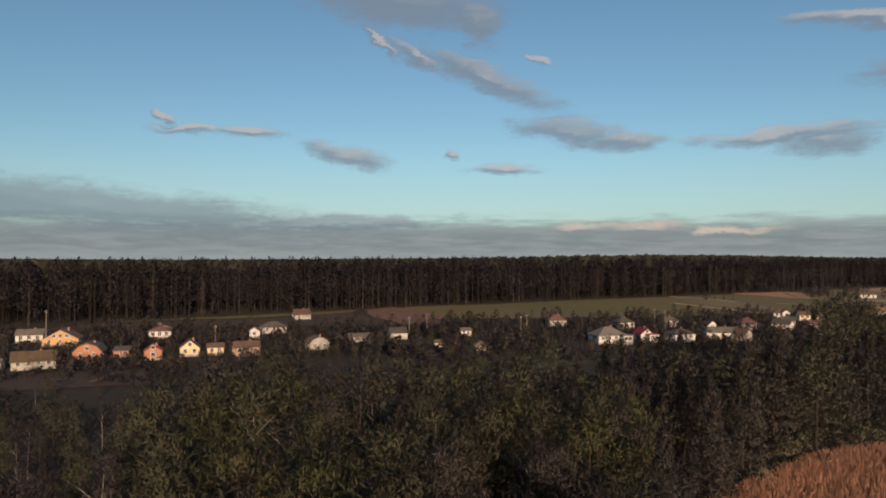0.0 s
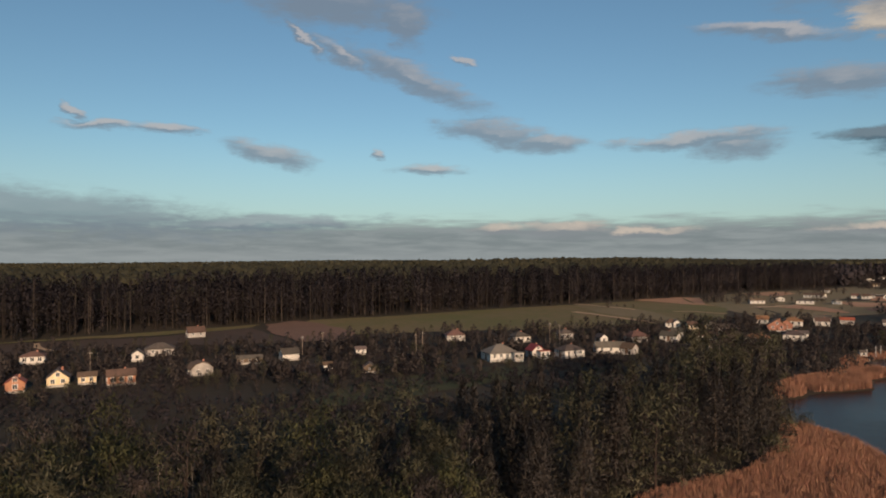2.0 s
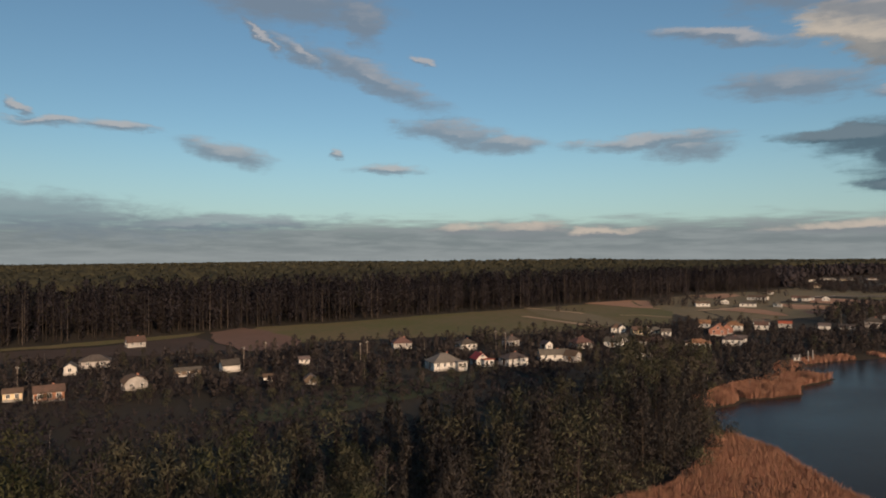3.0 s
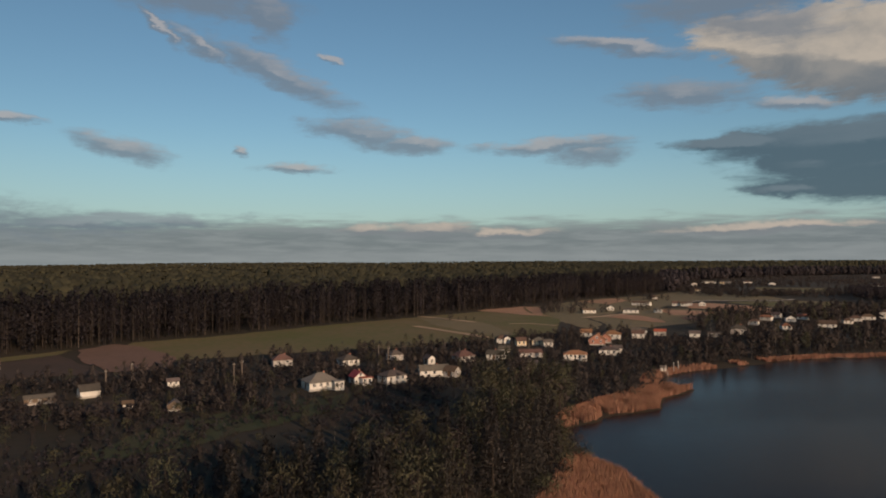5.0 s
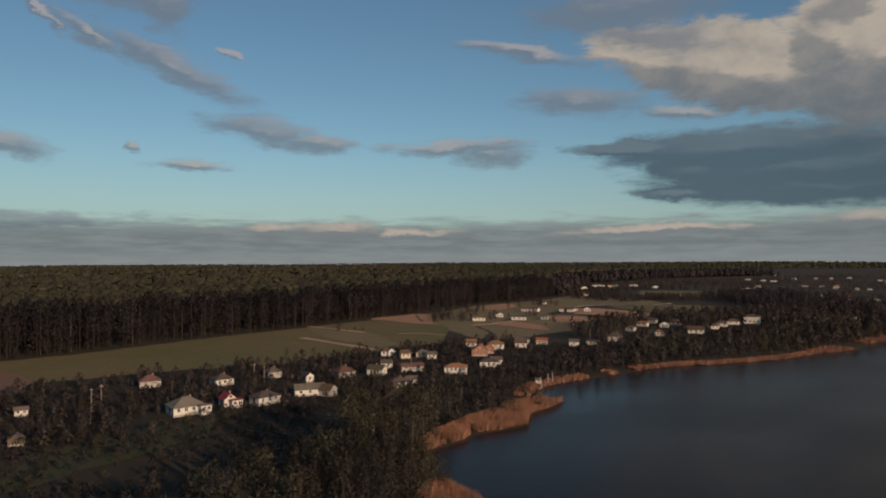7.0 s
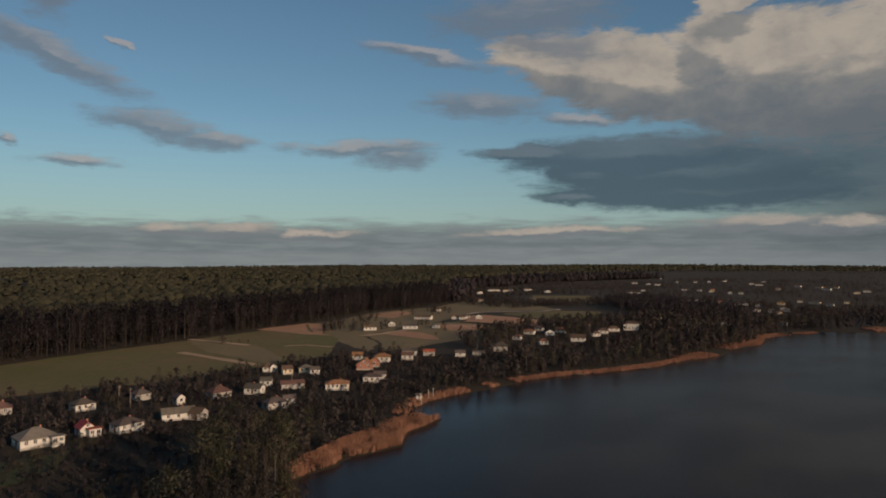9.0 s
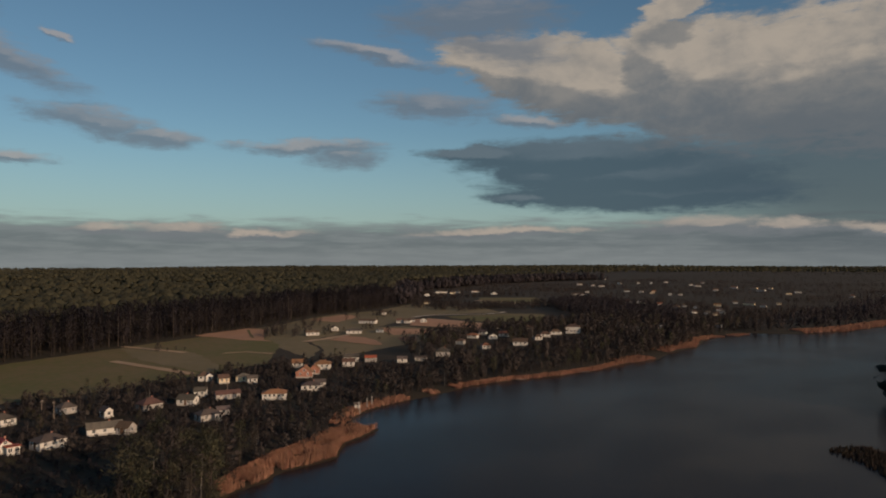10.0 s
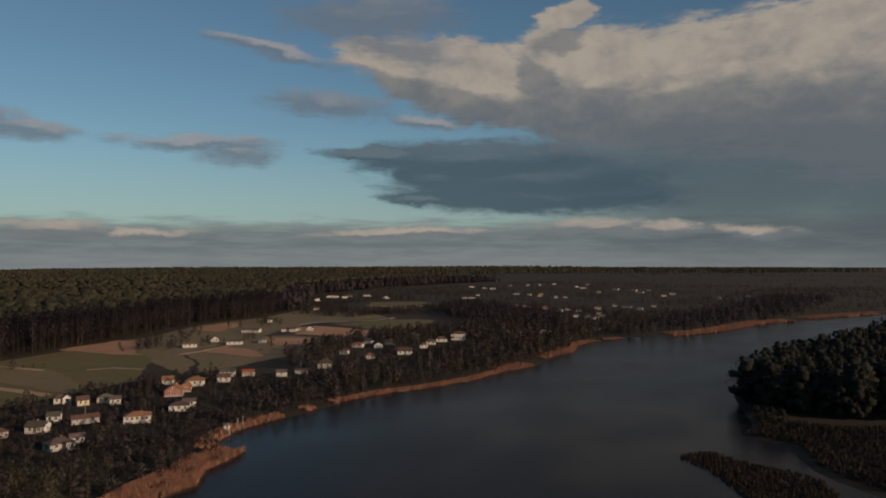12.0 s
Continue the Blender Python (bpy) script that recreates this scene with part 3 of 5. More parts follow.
def roof_faces(shape, w, d, z, rise, over):
    """Upper faces of a roof over a w x d plan; the ridge runs along x, for 'front' gables along y."""
    a, b = w / 2 + over, d / 2 + over
    low = z - over * rise / (min(w, d) / 2) * 0.9
    if shape == "hip":
        r = max(a - b, 0.15 * a)
        p = [(-a, -b, low), (a, -b, low), (a, b, low), (-a, b, low), (-r, 0, z + rise), (r, 0, z + rise)]
        return p, [(0, 1, 5, 4), (1, 2, 5), (2, 3, 4, 5), (3, 0, 4)]
    if shape == "gable":
        p = [(-a, -b, low), (a, -b, low), (a, 0, z + rise), (-a, 0, z + rise), (a, b, low), (-a, b, low)]
        return p, [(0, 1, 2, 3), (3, 2, 4, 5)]
    if shape == "front":
        p = [(-a, -b, low), (0, -b, z + rise), (0, b, z + rise), (-a, b, low), (a, -b, low), (a, b, low)]
        return p, [(0, 1, 2, 3), (1, 4, 5, 2)]
    if shape == "gambrel":
        k, m = 0.62 * a, z + rise * 0.66
        p = [(-a, -b, low), (-k, -b, m), (0, -b, z + rise), (k, -b, m), (a, -b, low), (-a, b, low), (-k, b, m), (0, b, z + rise), (k, b, m), (a, b, low)]
        return p, [(0, 1, 6, 5), (1, 2, 7, 6), (2, 3, 8, 7), (3, 4, 9, 8)]
    p = [(-a, -b, z - 0.1), (a, -b, z - 0.1), (a, b, z + rise), (-a, b, z + rise)]
    return p, [(0, 1, 2, 3)]


def body_mesh(shape, w, d, z, rise):
    """Walls with the gables that the roof asks for, a little lower than the roof's underside."""
    a, b, s = w / 2, d / 2, 0.04
    bm = bmesh.new()
    base = [bm.verts.new((x, y, -0.4)) for x, y in ((-a, -b), (a, -b), (a, b), (-a, b))]
    top = [bm.verts.new((x, y, z - s)) for x, y in ((-a, -b), (a, -b), (a, b), (-a, b))]
    if shape == "front":
        f, k = bm.verts.new((0, -b, z + rise - s)), bm.verts.new((0, b, z + rise - s))
        rings = [(base[0], base[1], top[1], f, top[0]), (base[1], base[2], top[2], top[1]), (base[2], base[3], top[3], k, top[2]), (base[3], base[0], top[0], top[3]), (top[0], f, k, top[3]), (f, top[1], top[2], k)]
    elif shape == "gambrel":
        pts = [(-0.6 * a, z + rise * 0.64 - s), (0, z + rise - s), (0.6 * a, z + rise * 0.64 - s)]
        F, K = [bm.verts.new((x, -b, h)) for x, h in pts], [bm.verts.new((x, b, h)) for x, h in pts]
        rings = [(base[0], base[1], top[1], F[2], F[1], F[0], top[0]), (base[1], base[2], top[2], top[1]), (base[2], base[3], top[3], K[0], K[1], K[2], top[2]), (base[3], base[0], top[0], top[3]),
                 (top[0], F[0], K[0], top[3]), (F[0], F[1], K[1], K[0]), (F[1], F[2], K[2], K[1]), (F[2], top[1], top[2], K[2])]
    elif shape == "gable":
        f, k = bm.verts.new((-a, 0, z + rise - s)), bm.verts.new((a, 0, z + rise - s))
        rings = [(base[0], base[1], top[1], top[0]), (base[1], base[2], top[2], k, top[1]), (base[2], base[3], top[3], top[2]), (base[3], base[0], top[0], f, top[3]), (top[0], top[1], k, f), (f, k, top[2], top[3])]
    else:
        rings = [(base[i], base[(i + 1) % 4], top[(i + 1) % 4], top[i]) for i in range(4)] + [tuple(top)]
    for r in rings:
        bm.faces.new(r)
    bmesh.ops.recalc_face_normals(bm, faces=bm.faces)
    return bm


SIGHT = []       # to what height plants before it may hide a house
HOUSES = []      # x, y, half width and height of every house, to keep trees off it


def house(label, x, y, turn, w, d, wall_h, rise, shape, walls, roof, windows=3, attic=0, chimney=True, door=True, porch=None, side=True, name="house", over=0.3):
    """A village house: walls, roof, windows with panes, door, chimney, plinth and porch, on an Empty at its base."""
    w, d, rise, wall_h = 0.80 * w, 0.78 * d, 0.60 * rise, 0.80 * wall_h
    z = ground_height(x, y)
    root = new(name)
    root.matrix_world = pose(x, y, z + 0.25, 0, 0, turn)
    part("wall", body_mesh(shape, w, d, wall_h, rise), M[walls], root)
    p, faces = roof_faces(shape, w, d, wall_h, rise, over)
    bm = bmesh.new()
    v = [bm.verts.new(q) for q in p]
    for f in faces:
        bm.faces.new([v[i] for i in f])
    bmesh.ops.recalc_face_normals(bm, faces=bm.faces)
    if sum(f.normal.z for f in bm.faces) < 0:
        bmesh.ops.reverse_faces(bm, faces=bm.faces)
    low = bmesh.ops.extrude_face_region(bm, geom=bm.faces[:])
    for q in low["geom"]:
        if isinstance(q, bmesh.types.BMVert):
            q.co.z += 0.14
    bmesh.ops.recalc_face_normals(bm, faces=bm.faces)
    part("roof", bm, M[roof], root)
    part("plinth", boxed((-w / 2 - 0.06, w / 2 + 0.06, -d / 2 - 0.06, d / 2 + 0.06, -0.9, 0.3)), M["concrete"], root)
    sill = 0.95 if wall_h > 2.2 else 0.6
    size = min(1.0, (wall_h - sill) / 1.6)
    for i in range(windows):
        add_window(root, (i + 0.5) / windows * w * 0.92 - w * 0.46, -d / 2, sill, 0, size)
    if side:
        for sgn, ang in ((1, 90), (-1, -90)):
            for k in (-0.22, 0.22):
                add_window(root, sgn * w / 2, k * d, sill, ang, size)
    if wall_h > 4.5:
        for i in range(windows):
            add_window(root, (i + 0.5) / windows * w * 0.92 - w * 0.46, -d / 2, sill + 2.7, 0)
    for i in range(attic):
        add_window(root, (i - (attic - 1) / 2) * 1.7, -d / 2, wall_h + 0.35, 0, 0.8)
    if door:
        dr = new("door", DOOR)
        dr.parent, dr.matrix_basis = root, pose(-w / 2, -d * 0.02, 0, 0, 0, -90)
    if chimney:
        part("chimney", boxed((w * 0.12, w * 0.12 + 0.45, 0.3, 0.75, wall_h + rise * 0.3, wall_h + rise + 0.4)), M["red_brick"], root)
    if porch:
        px, pw, pd, ph = porch
        part("porch", boxed((px - pw / 2, px + pw / 2, -d / 2 - pd, -d / 2 - 0.01, -0.5, ph)), M[walls], root)
        part("porch_roof", boxed((px - pw / 2 - 0.3, px + pw / 2 + 0.3, -d / 2 - pd - 0.3, -d / 2 - 0.003, ph + 0.003, ph + 0.16)), M[roof], root)
        for k in (-0.25, 0.25):
            add_window(root, px + k * pw, -d / 2 - pd, sill, 0, size)
    HOUSES.append((x, y, max(w, d) / 2 + 0.5, wall_h + rise))
    SIGHT.append(3.0 if "white" in label or "yellow" in label or "orange" in label or "red" in label or "cream" in label else 4.4)
    return tagged(root, label, "house" if name == "house" else name.replace("_", " "), "village houses" if name == "house" else "")


# western end of the village
house("grey-roofed house with pale blue-white walls", -118, 250, 12, 9, 6, 2.6, 2.4, "gable", "white_wall", "slate", 3)
house("large yellow brick house with a broad gable", -106, 243, 10, 12, 9, 2.2, 4.4, "front", "yellow_brick", "slate", 3, attic=3)
house("orange brick house with a rounded gambrel roof", -88, 214, 8, 8.5, 8, 2.0, 3.6, "gambrel", "orange_brick", "slate", 2, attic=1)
house("low orange brick annexe beside a gambrel house", -80.2, 214.5, 8, 4.5, 5, 2.0, 1.0, "lean", "orange_brick", "slate", 1, chimney=False, door=False, side=False, name="annexe")
house("long low house with dark slate roof and grey wall", -94, 197, 20, 11, 6, 2.2, 3.2, "gable", "grey_wall", "brown_roof", 4)
house("small white shed among garden bushes", -102, 196, 5, 4, 3, 2.1, 0.9, "gable", "white_wall", "slate", 1, chimney=False, side=False, name="shed")
house("small white house with brown hipped roof", -82, 256, 10, 8, 6.5, 2.7, 1.9, "hip", "white_wall", "brown_roof", 3)
house("small pinkish brick house with a red gable roof", -71, 209, 14, 5, 6, 2.6, 2.2, "front", "orange_brick", "red_roof", 1, attic=1)
house("pale yellow house with white gable and side wing", -63.5, 215, 12, 6, 7, 2.4, 3.3, "front", "cream_wall", "slate", 2, attic=1)
house("low pale yellow wing of a gabled house", -57.2, 216, 12, 5, 5, 2.3, 1.4, "gable", "cream_wall", "brown_roof", 2, chimney=False, door=False, name="annexe")
house("brick house with brown roof and pale brick front", -49, 214, 16, 8, 6.5, 2.6, 2.2, "gable", "orange_brick", "brown_roof", 3)
house("grey house with a small white gable", -52.5, 254, 6, 4, 6, 2.5, 1.8, "front", "white_wall", "slate", 1, chimney=False)
house("barn with a broad low grey slate roof", -48, 266, 8, 11, 8, 2.4, 2.6, "hip", "grey_wall", "slate", 2, chimney=False, side=False, name="barn")
house("house with a dark reddish-brown roof and grey front", -42, 310, 20, 8, 6, 2.4, 3.2, "gable", "grey_wall", "brown_roof", 2)
house("grey garden house with a white curved gable", -31, 223, 20, 7, 6, 2.2, 2.8, "gambrel", "grey_wall", "brown_roof", 2)
house("long low dark timber shed", -19, 241, 10, 9, 4, 1.9, 1.2, "gable", "wood_wall", "slate", 3, chimney=False, side=False, name="shed")
house("white barn with grey-brown slate roof", -7.2, 245, 14, 6.5, 6, 2.3, 2.4, "gable", "white_wall", "slate", 0, chimney=False, door=False, side=False, name="barn")
house("small white hut with brown roof", 15.5, 251, 4, 4.2, 3.5, 2.0, 1.2, "gable", "white_wall", "slate", 2, chimney=False, side=False, name="shed")
house("small dark timber hut with pale gable", 14, 216, -6, 4, 4, 1.6, 2.0, "front", "wood_wall", "slate", 1, chimney=False, side=False, name="shed")
house("small hut among bushes", 3, 222, 4, 3, 3, 1.9, 1.1, "gable", "white_wall", "brown_roof", 1, chimney=False, side=False, name="shed")
# middle of the village
house("white house with grey hipped slate roof and veranda", 56, 229.5, 6, 11.5, 9.5, 2.9, 3.7, "hip", "white_wall", "pale_slate", 4, porch=(3.9, 3.0, 2.2, 2.4))
house("small white house with a bright red gable roof", 69, 233, 4, 5, 6.5, 2.6, 2.8, "front", "white_wall", "red_roof", 1, attic=1, porch=(1.2, 3.2, 2.6, 2.1))
house("white house with grey-brown hipped roof", 79.5, 230, 14, 9.5, 7, 2.8, 2.3, "hip", "white_wall", "slate", 3)
house("house with brown hipped roof among bare trees", 54, 277, -4, 8.5, 7, 2.5, 2.8, "hip", "grey_wall", "brown_roof", 2)
house("house with pale grey slate roof", 76, 267, 10, 8, 7, 2.6, 2.5, "hip", "white_wall", "slate", 3)
house("grey house with slate roof behind trees", 96, 272, 8, 6.5, 6, 2.5, 2.3, "hip", "grey_wall", "slate", 2)
house("small house with a white gable", 104, 257, 5, 3.6, 5, 2.7, 1.9, "front", "white_wall", "slate", 1, chimney=False)
house("long house with a dark slate roof and white gable", 96, 235, -14, 12, 6, 2.4, 2.4, "gable", "white_wall", "slate", 3)
house("low house with an orange lit gable", 101, 231, 30, 5, 5.5, 2.4, 2.4, "front", "grey_wall", "brown_roof", 1, chimney=False)
house("house with a broad brown hipped roof", 119, 259, 6, 9, 7, 2.4, 3.0, "hip", "grey_wall", "brown_roof", 2)
house("house with a slate roof and white gable", 132, 257, 40, 6, 8, 2.6, 2.4, "front", "white_wall", "slate", 1, attic=1)
house("grey-roofed house with white porch", 127, 231, 2, 9, 6, 2.5, 2.2, "hip", "grey_wall", "slate", 2, porch=(1.5, 2.5, 2.0, 2.2))
house("small grey shed near the wood", 134, 234, -20, 5, 4, 2.3, 1.5, "gable", "white_wall", "slate", 1, chimney=False, side=False, name="shed")
house("low house with a long red-brown roof", 148, 258, -18, 11, 5, 2.2, 1.8, "gable", "grey_wall", "brown_roof", 3, chimney=False)
house("small house with a pale gable", 158.5, 295, -20, 3.8, 5, 2.6, 2.0, "front", "white_wall", "slate", 1, chimney=False)
house("small white house behind bare trees", 170, 279, -24, 5, 4.5, 2.5, 1.7, "gable", "white_wall", "slate", 2, chimney=False)
house("white house with an orange-brown hipped roof", 161, 246, -34, 11, 7.5, 2.8, 1.9, "hip", "white_wall", "orange_roof", 5)
house("red brick house with tall gables", 194, 276, -36, 9, 8, 2.8, 4.0, "front", "red_brick", "orange_roof", 2, attic=1)
house("red brick wing with a steep orange roof", 202, 280, -36, 6, 6, 2.6, 3.2, "front", "red_brick", "orange_roof", 1, chimney=False, name="annexe")
house("white house with a pinkish hipped roof", 212, 288, -38, 10, 8, 3.0, 2.4, "hip", "white_wall", "orange_roof", 3)
house("wide white house with a slate roof", 180, 250, -36, 9, 6, 2.7, 1.9, "hip", "white_wall", "slate", 3)
house("low white house beside a fence", 187, 254, -36, 6, 5, 2.4, 1.6, "gable", "white_wall", "slate", 2, chimney=False)
house("white house with a brown roof in a cluster", 226, 286, -40, 7, 6, 2.7, 2.2, "gable", "white_wall", "brown_roof", 2)
house("white house with a slate roof in a cluster", 236, 297, -42, 9, 6, 2.8, 2.3, "gable", "white_wall", "slate", 3)
house("low outbuilding with a red roof", 243, 290, -42, 7, 5, 2.4, 1.6, "gable", "grey_wall", "red_roof", 2, chimney=False, name="outbuilding")
# houses near the lake
house("grey house with a hipped slate roof in trees", 283, 278, -48, 9, 8, 3.2, 3.2, "hip", "grey_wall", "slate", 2)
house("grey-white hut above the reeds", 253, 277, -44, 6, 5, 2.5, 1.8, "gable", "white_wall", "slate", 1, chimney=False)
house("low pale shed above the reeds", 264, 275, -44, 8, 3.5, 2.0, 0.9, "gable", "grey_wall", "slate", 2, chimney=False, side=False, name="shed")
house("white house with brown gable roof", 348, 277, -52, 11, 8, 2.9, 2.9, "gable", "white_wall", "brown_roof", 3)
house("white two-storey house with hipped roof", 426, 293, -55, 13, 10, 5.6, 2.4, "hip", "white_wall", "brown_roof", 4)
house("boat landing hut with pale walls", 175, 213, -30, 2.4, 2.4, 2.0, 0.8, "gable", "white_wall", "slate", 1, chimney=False, side=False, door=False, name="hut")

rng = random.Random(7)


def plain_houses(spots):
    """Houses further off: walls, roof and windows, each turned towards the lane."""
    for x, y, w in spots:
        shape = rng.choice(("gable", "hip", "gable", "hip", "front"))
        wall = rng.choice(("white_wall", "white_wall", "cream_wall", "white_wall", "white_wall"))
        roof = rng.choice(("slate", "slate", "brown_roof", "brown_roof", "brown_roof", "slate", "brown_roof", "orange_roof"))
        words = {"white_wall": "white", "cream_wall": "cream", "grey_wall": "grey", "slate": "grey slate", "brown_roof": "brown", "orange_roof": "orange"}
        deep = min(7.5, max(5.5, 0.8 * w))
        toward = -math.degrees(math.atan2(x, y)) + rng.uniform(-22, 22)
        house("far %s house with a %s %s roof" % (words[wall], words[roof], "hipped" if shape == "hip" else "gable"), x, y, toward, w / 0.80, deep,
              2.5, rng.uniform(1.7, 2.4), shape, wall, roof, max(2, int(w / 2.6)), chimney=False, door=False, side=False)


plain_houses([(283, 402, 8.5), (310, 414, 5), (310, 392, 10), (362, 442, 13.5), (327, 385, 5), (425, 500, 6), (382, 427, 5), (385, 421, 5), (393, 425, 5), (397, 415, 5)])
plain_houses([(161, 287, 4.2), (157, 297, 4.4), (169, 285, 4.6), (206, 300, 5), (142, 268, 4.2)])
plain_houses([(352, 320, 7), (371, 328, 5), (358, 308, 5.5), (374, 312, 6.4), (418, 326, 7), (377, 286, 5), (393, 292, 6.5), (410, 296, 7.5), (325, 305, 5), (321, 281, 5), (402, 339, 5)])
plain_houses([(502, 324, 5), (496, 313, 5), (489, 293, 7.6), (485, 278, 5), (476, 268, 5), (503, 266, 8.9), (547, 242, 5), (561, 233, 5)])
plain_houses([(1013, 1033, 11.7), (554, 577, 6), (665, 695, 8.5), (733, 737, 18), (732, 712, 7.4), (760, 728, 7.6), (788, 720, 11), (759, 656, 9), (994, 937, 8.8), (1026, 934, 7)])
plain_houses([(827, 560, 19), (899, 593, 6), (1147, 774, 10), (1124, 729, 7.6), (1108, 700, 10.6), (1508, 946, 7.2), (1500, 966, 7.2), (1237, 741, 7), (968, 567, 8), (961, 539, 6.2),
              (934, 506, 5.5), (974, 525, 5), (1301, 706, 6), (1286, 727, 6), (726, 426, 13.5), (722, 409, 5), (716, 400, 5), (709, 376, 5), (917, 455, 5.5), (909, 466, 5)])
plain_houses([(1235, 578, 11), (1271, 608, 6.8), (1096, 484, 5.8), (716, 352, 5.2), (692, 349, 6.2), (706, 334, 5), (644, 307, 5.2), (648, 296, 5), (750, 331, 7.2), (690, 303, 5.4),
              (667, 290, 5), (637, 283, 5), (804, 334, 5), (795, 315, 11), (774, 292, 6), (827, 295, 5)])
plain_houses([(1212, 502, 9.5), (1213, 469, 10.5), (1138, 430, 12.7), (1230, 449, 6.3), (1058, 362, 7.2), (1121, 370, 8.5), (1057, 282, 5.3), (1090, 159, 8.8), (1144, 263, 5.7), (1380, 715, 7.5), (1388, 639, 7.4)])


# ---- poles, posts and a jetty ----
def utility_pole(x, y, high, label="weathered utility pole with a crossbar"):
    root = new("utility_pole")
    root.matrix_world = pose(x, y, ground_height(x, y), 0, 0, rng.uniform(-30, 30))
    bm = bmesh.new()
    bmesh.ops.create_cone(bm, segments=8, radius1=0.17, radius2=0.11, depth=high + 0.8, matrix=Matrix.Translation((0, 0, high / 2 - 0.4)))
    part("pole", bm, M["pole_wood"], root)
    part("crossbar", boxed((-0.5, 0.5, -0.16, -0.08, high - 0.66, high - 0.58)), M["pole_wood"], root)
    for k in (-0.42, 0, 0.42):
        bm = bmesh.new()
        bmesh.ops.create_cone(bm, segments=6, radius1=0.05, radius2=0.035, depth=0.2, matrix=Matrix.Translation((k, -0.12, high - 0.48)))
        part("insulator", bm, M["frame_white"], root)
    tagged(root, label, "utility pole", "village poles")


for px, py, ph in ((-3, 251, 6.5), (-112, 246, 10), (4, 262, 6.5), (33, 246, 7), (36, 250, 7), (86, 262, 7.5), (89, 260, 7), (150, 262, 7), (-60, 230, 6.5)):
    utility_pole(px, py, ph)


def landing_posts(x, y, high):
    root = new("mooring_post")
    root.matrix_world = pose(x, y, -0.8, 0, 0, 20)
    bm = bmesh.new()
    bmesh.ops.create_cone(bm, segments=7, radius1=0.16, radius2=0.12, depth=high, matrix=Matrix.Translation((0, 0, high / 2)))
    part("post", bm, M["concrete"], root)
    part("cap", boxed((-0.18, 0.18, -0.18, 0.18, high, high + 0.08)), M["concrete"], root)
    tagged(root, "pale concrete post at the water's edge", "post", "posts at the landing")


for px, py, ph in ((173, 209.5, 4.4), (178, 211, 5.0), (181, 212, 5.0), (172, 207.5, 2.6)):
    landing_posts(px, py, ph)


def boat_jetty(x, y, turn, long):
    root = new("jetty")
    root.matrix_world = pose(x, y, 0, 0, 0, turn)
    for i in range(int(long / 0.5)):
        part("plank", boxed((-0.9, 0.9, i * 0.5, i * 0.5 + 0.44, 0.42, 0.48)), M["pole_wood"], root)
    for i in range(0, int(long) + 1, 3):
        for s in (-0.8, 0.8):
            part("leg", boxed((s - 0.07, s + 0.07, i + 0.05, i + 0.2, -1.6, 0.419)), M["pole_wood"], root)
    tagged(root, "low wooden jetty among reeds", "jetty")


boat_jetty(262, 216, 200, 9)
boat_jetty(300, 206, 196, 8)


# ---- trees ----
def tube(rings, segments, verts, faces):
    """A tapered tube through (centre, radius) rings, added to the lists."""
    start = len(verts)
    for c, r in rings:
        for k in range(segments):
            a = 2 * math.pi * k / segments
            verts.append((c[0] + r * math.cos(a), c[1] + r * math.sin(a), c[2]))
    for i in range(len(rings) - 1):
        for k in range(segments):
            a, b = start + i * segments + k, start + i * segments + (k + 1) % segments
            faces.append((a, b, b + segments, a + segments))


def leaf_cards(centres, normals, size, rg, thin=0.10, up=0.7):
    """Twiggy leaf sprays: two long thin triangles each, rising outwards."""
    n = len(centres)
    t = 0.75 * rg.normal(size=(n, 3)) + 0.45 * normals / (np.linalg.norm(normals, axis=1)[:, None] + 1e-9) + np.array([0, 0, up])
    t /= np.linalg.norm(t, axis=1)[:, None] + 1e-9
    nrm = np.cross(t, rg.normal(size=(n, 3)))
    nrm /= np.linalg.norm(nrm, axis=1)[:, None] + 1e-9
    b = np.cross(nrm, t)
    s = size * rg.uniform(0.6, 1.35, (n, 1))
    v = np.stack([centres - t * s, centres - b * s * thin + nrm * s * 0.12, centres + t * s, centres + b * s * thin - nrm * s * 0.08], 1).reshape(-1, 3)
    i = np.arange(n)[:, None] * 4
    return v, np.concatenate([i + [[0, 1, 2]], i + [[0, 2, 3]]])


def unit_clump(level):
    """Corners and triangles of a ball, to be shaped into a clump of twigs."""
    bm = bmesh.new()
    bmesh.ops.create_icosphere(bm, subdivisions=level, radius=1.0)
    out = np.array([v.co[:] for v in bm.verts]), np.array([[v.index for v in f.verts] for f in bm.faces])
    bm.free()
    return out


CLUMP = {1: unit_clump(1)}


def clumps(centres, radii, rg, level):
    """Uneven lumps of dense twigs and leaves; also each corner's direction from its own lump's middle."""
    ball, tri = CLUMP[level]
    n, k = len(centres), len(ball)
    out = ball[None] * (1 + 0.13 * rg.normal(size=(n, k, 1))).clip(0.6, 1.35)
    v = centres[:, None] + out * radii[:, None] + 0.05 * radii[:, None] * rg.normal(size=(n, k, 3))
    t = tri[None] + (np.arange(n) * k)[:, None, None]
    return v.reshape(-1, 3), t.reshape(-1, 3), np.broadcast_to(ball[None], (n, k, 3)).reshape(-1, 3)


def facing(v, t, soft):
    """The triangles turned so that each one's front lies towards the soft direction of its spray."""
    front = np.cross(v[t[:, 1]] - v[t[:, 0]], v[t[:, 2]] - v[t[:, 0]])
    away = (front * soft[t[:, 0]]).sum(1) < 0
    t = t.copy()
    t[away] = t[away][:, [0, 2, 1]]
    return t


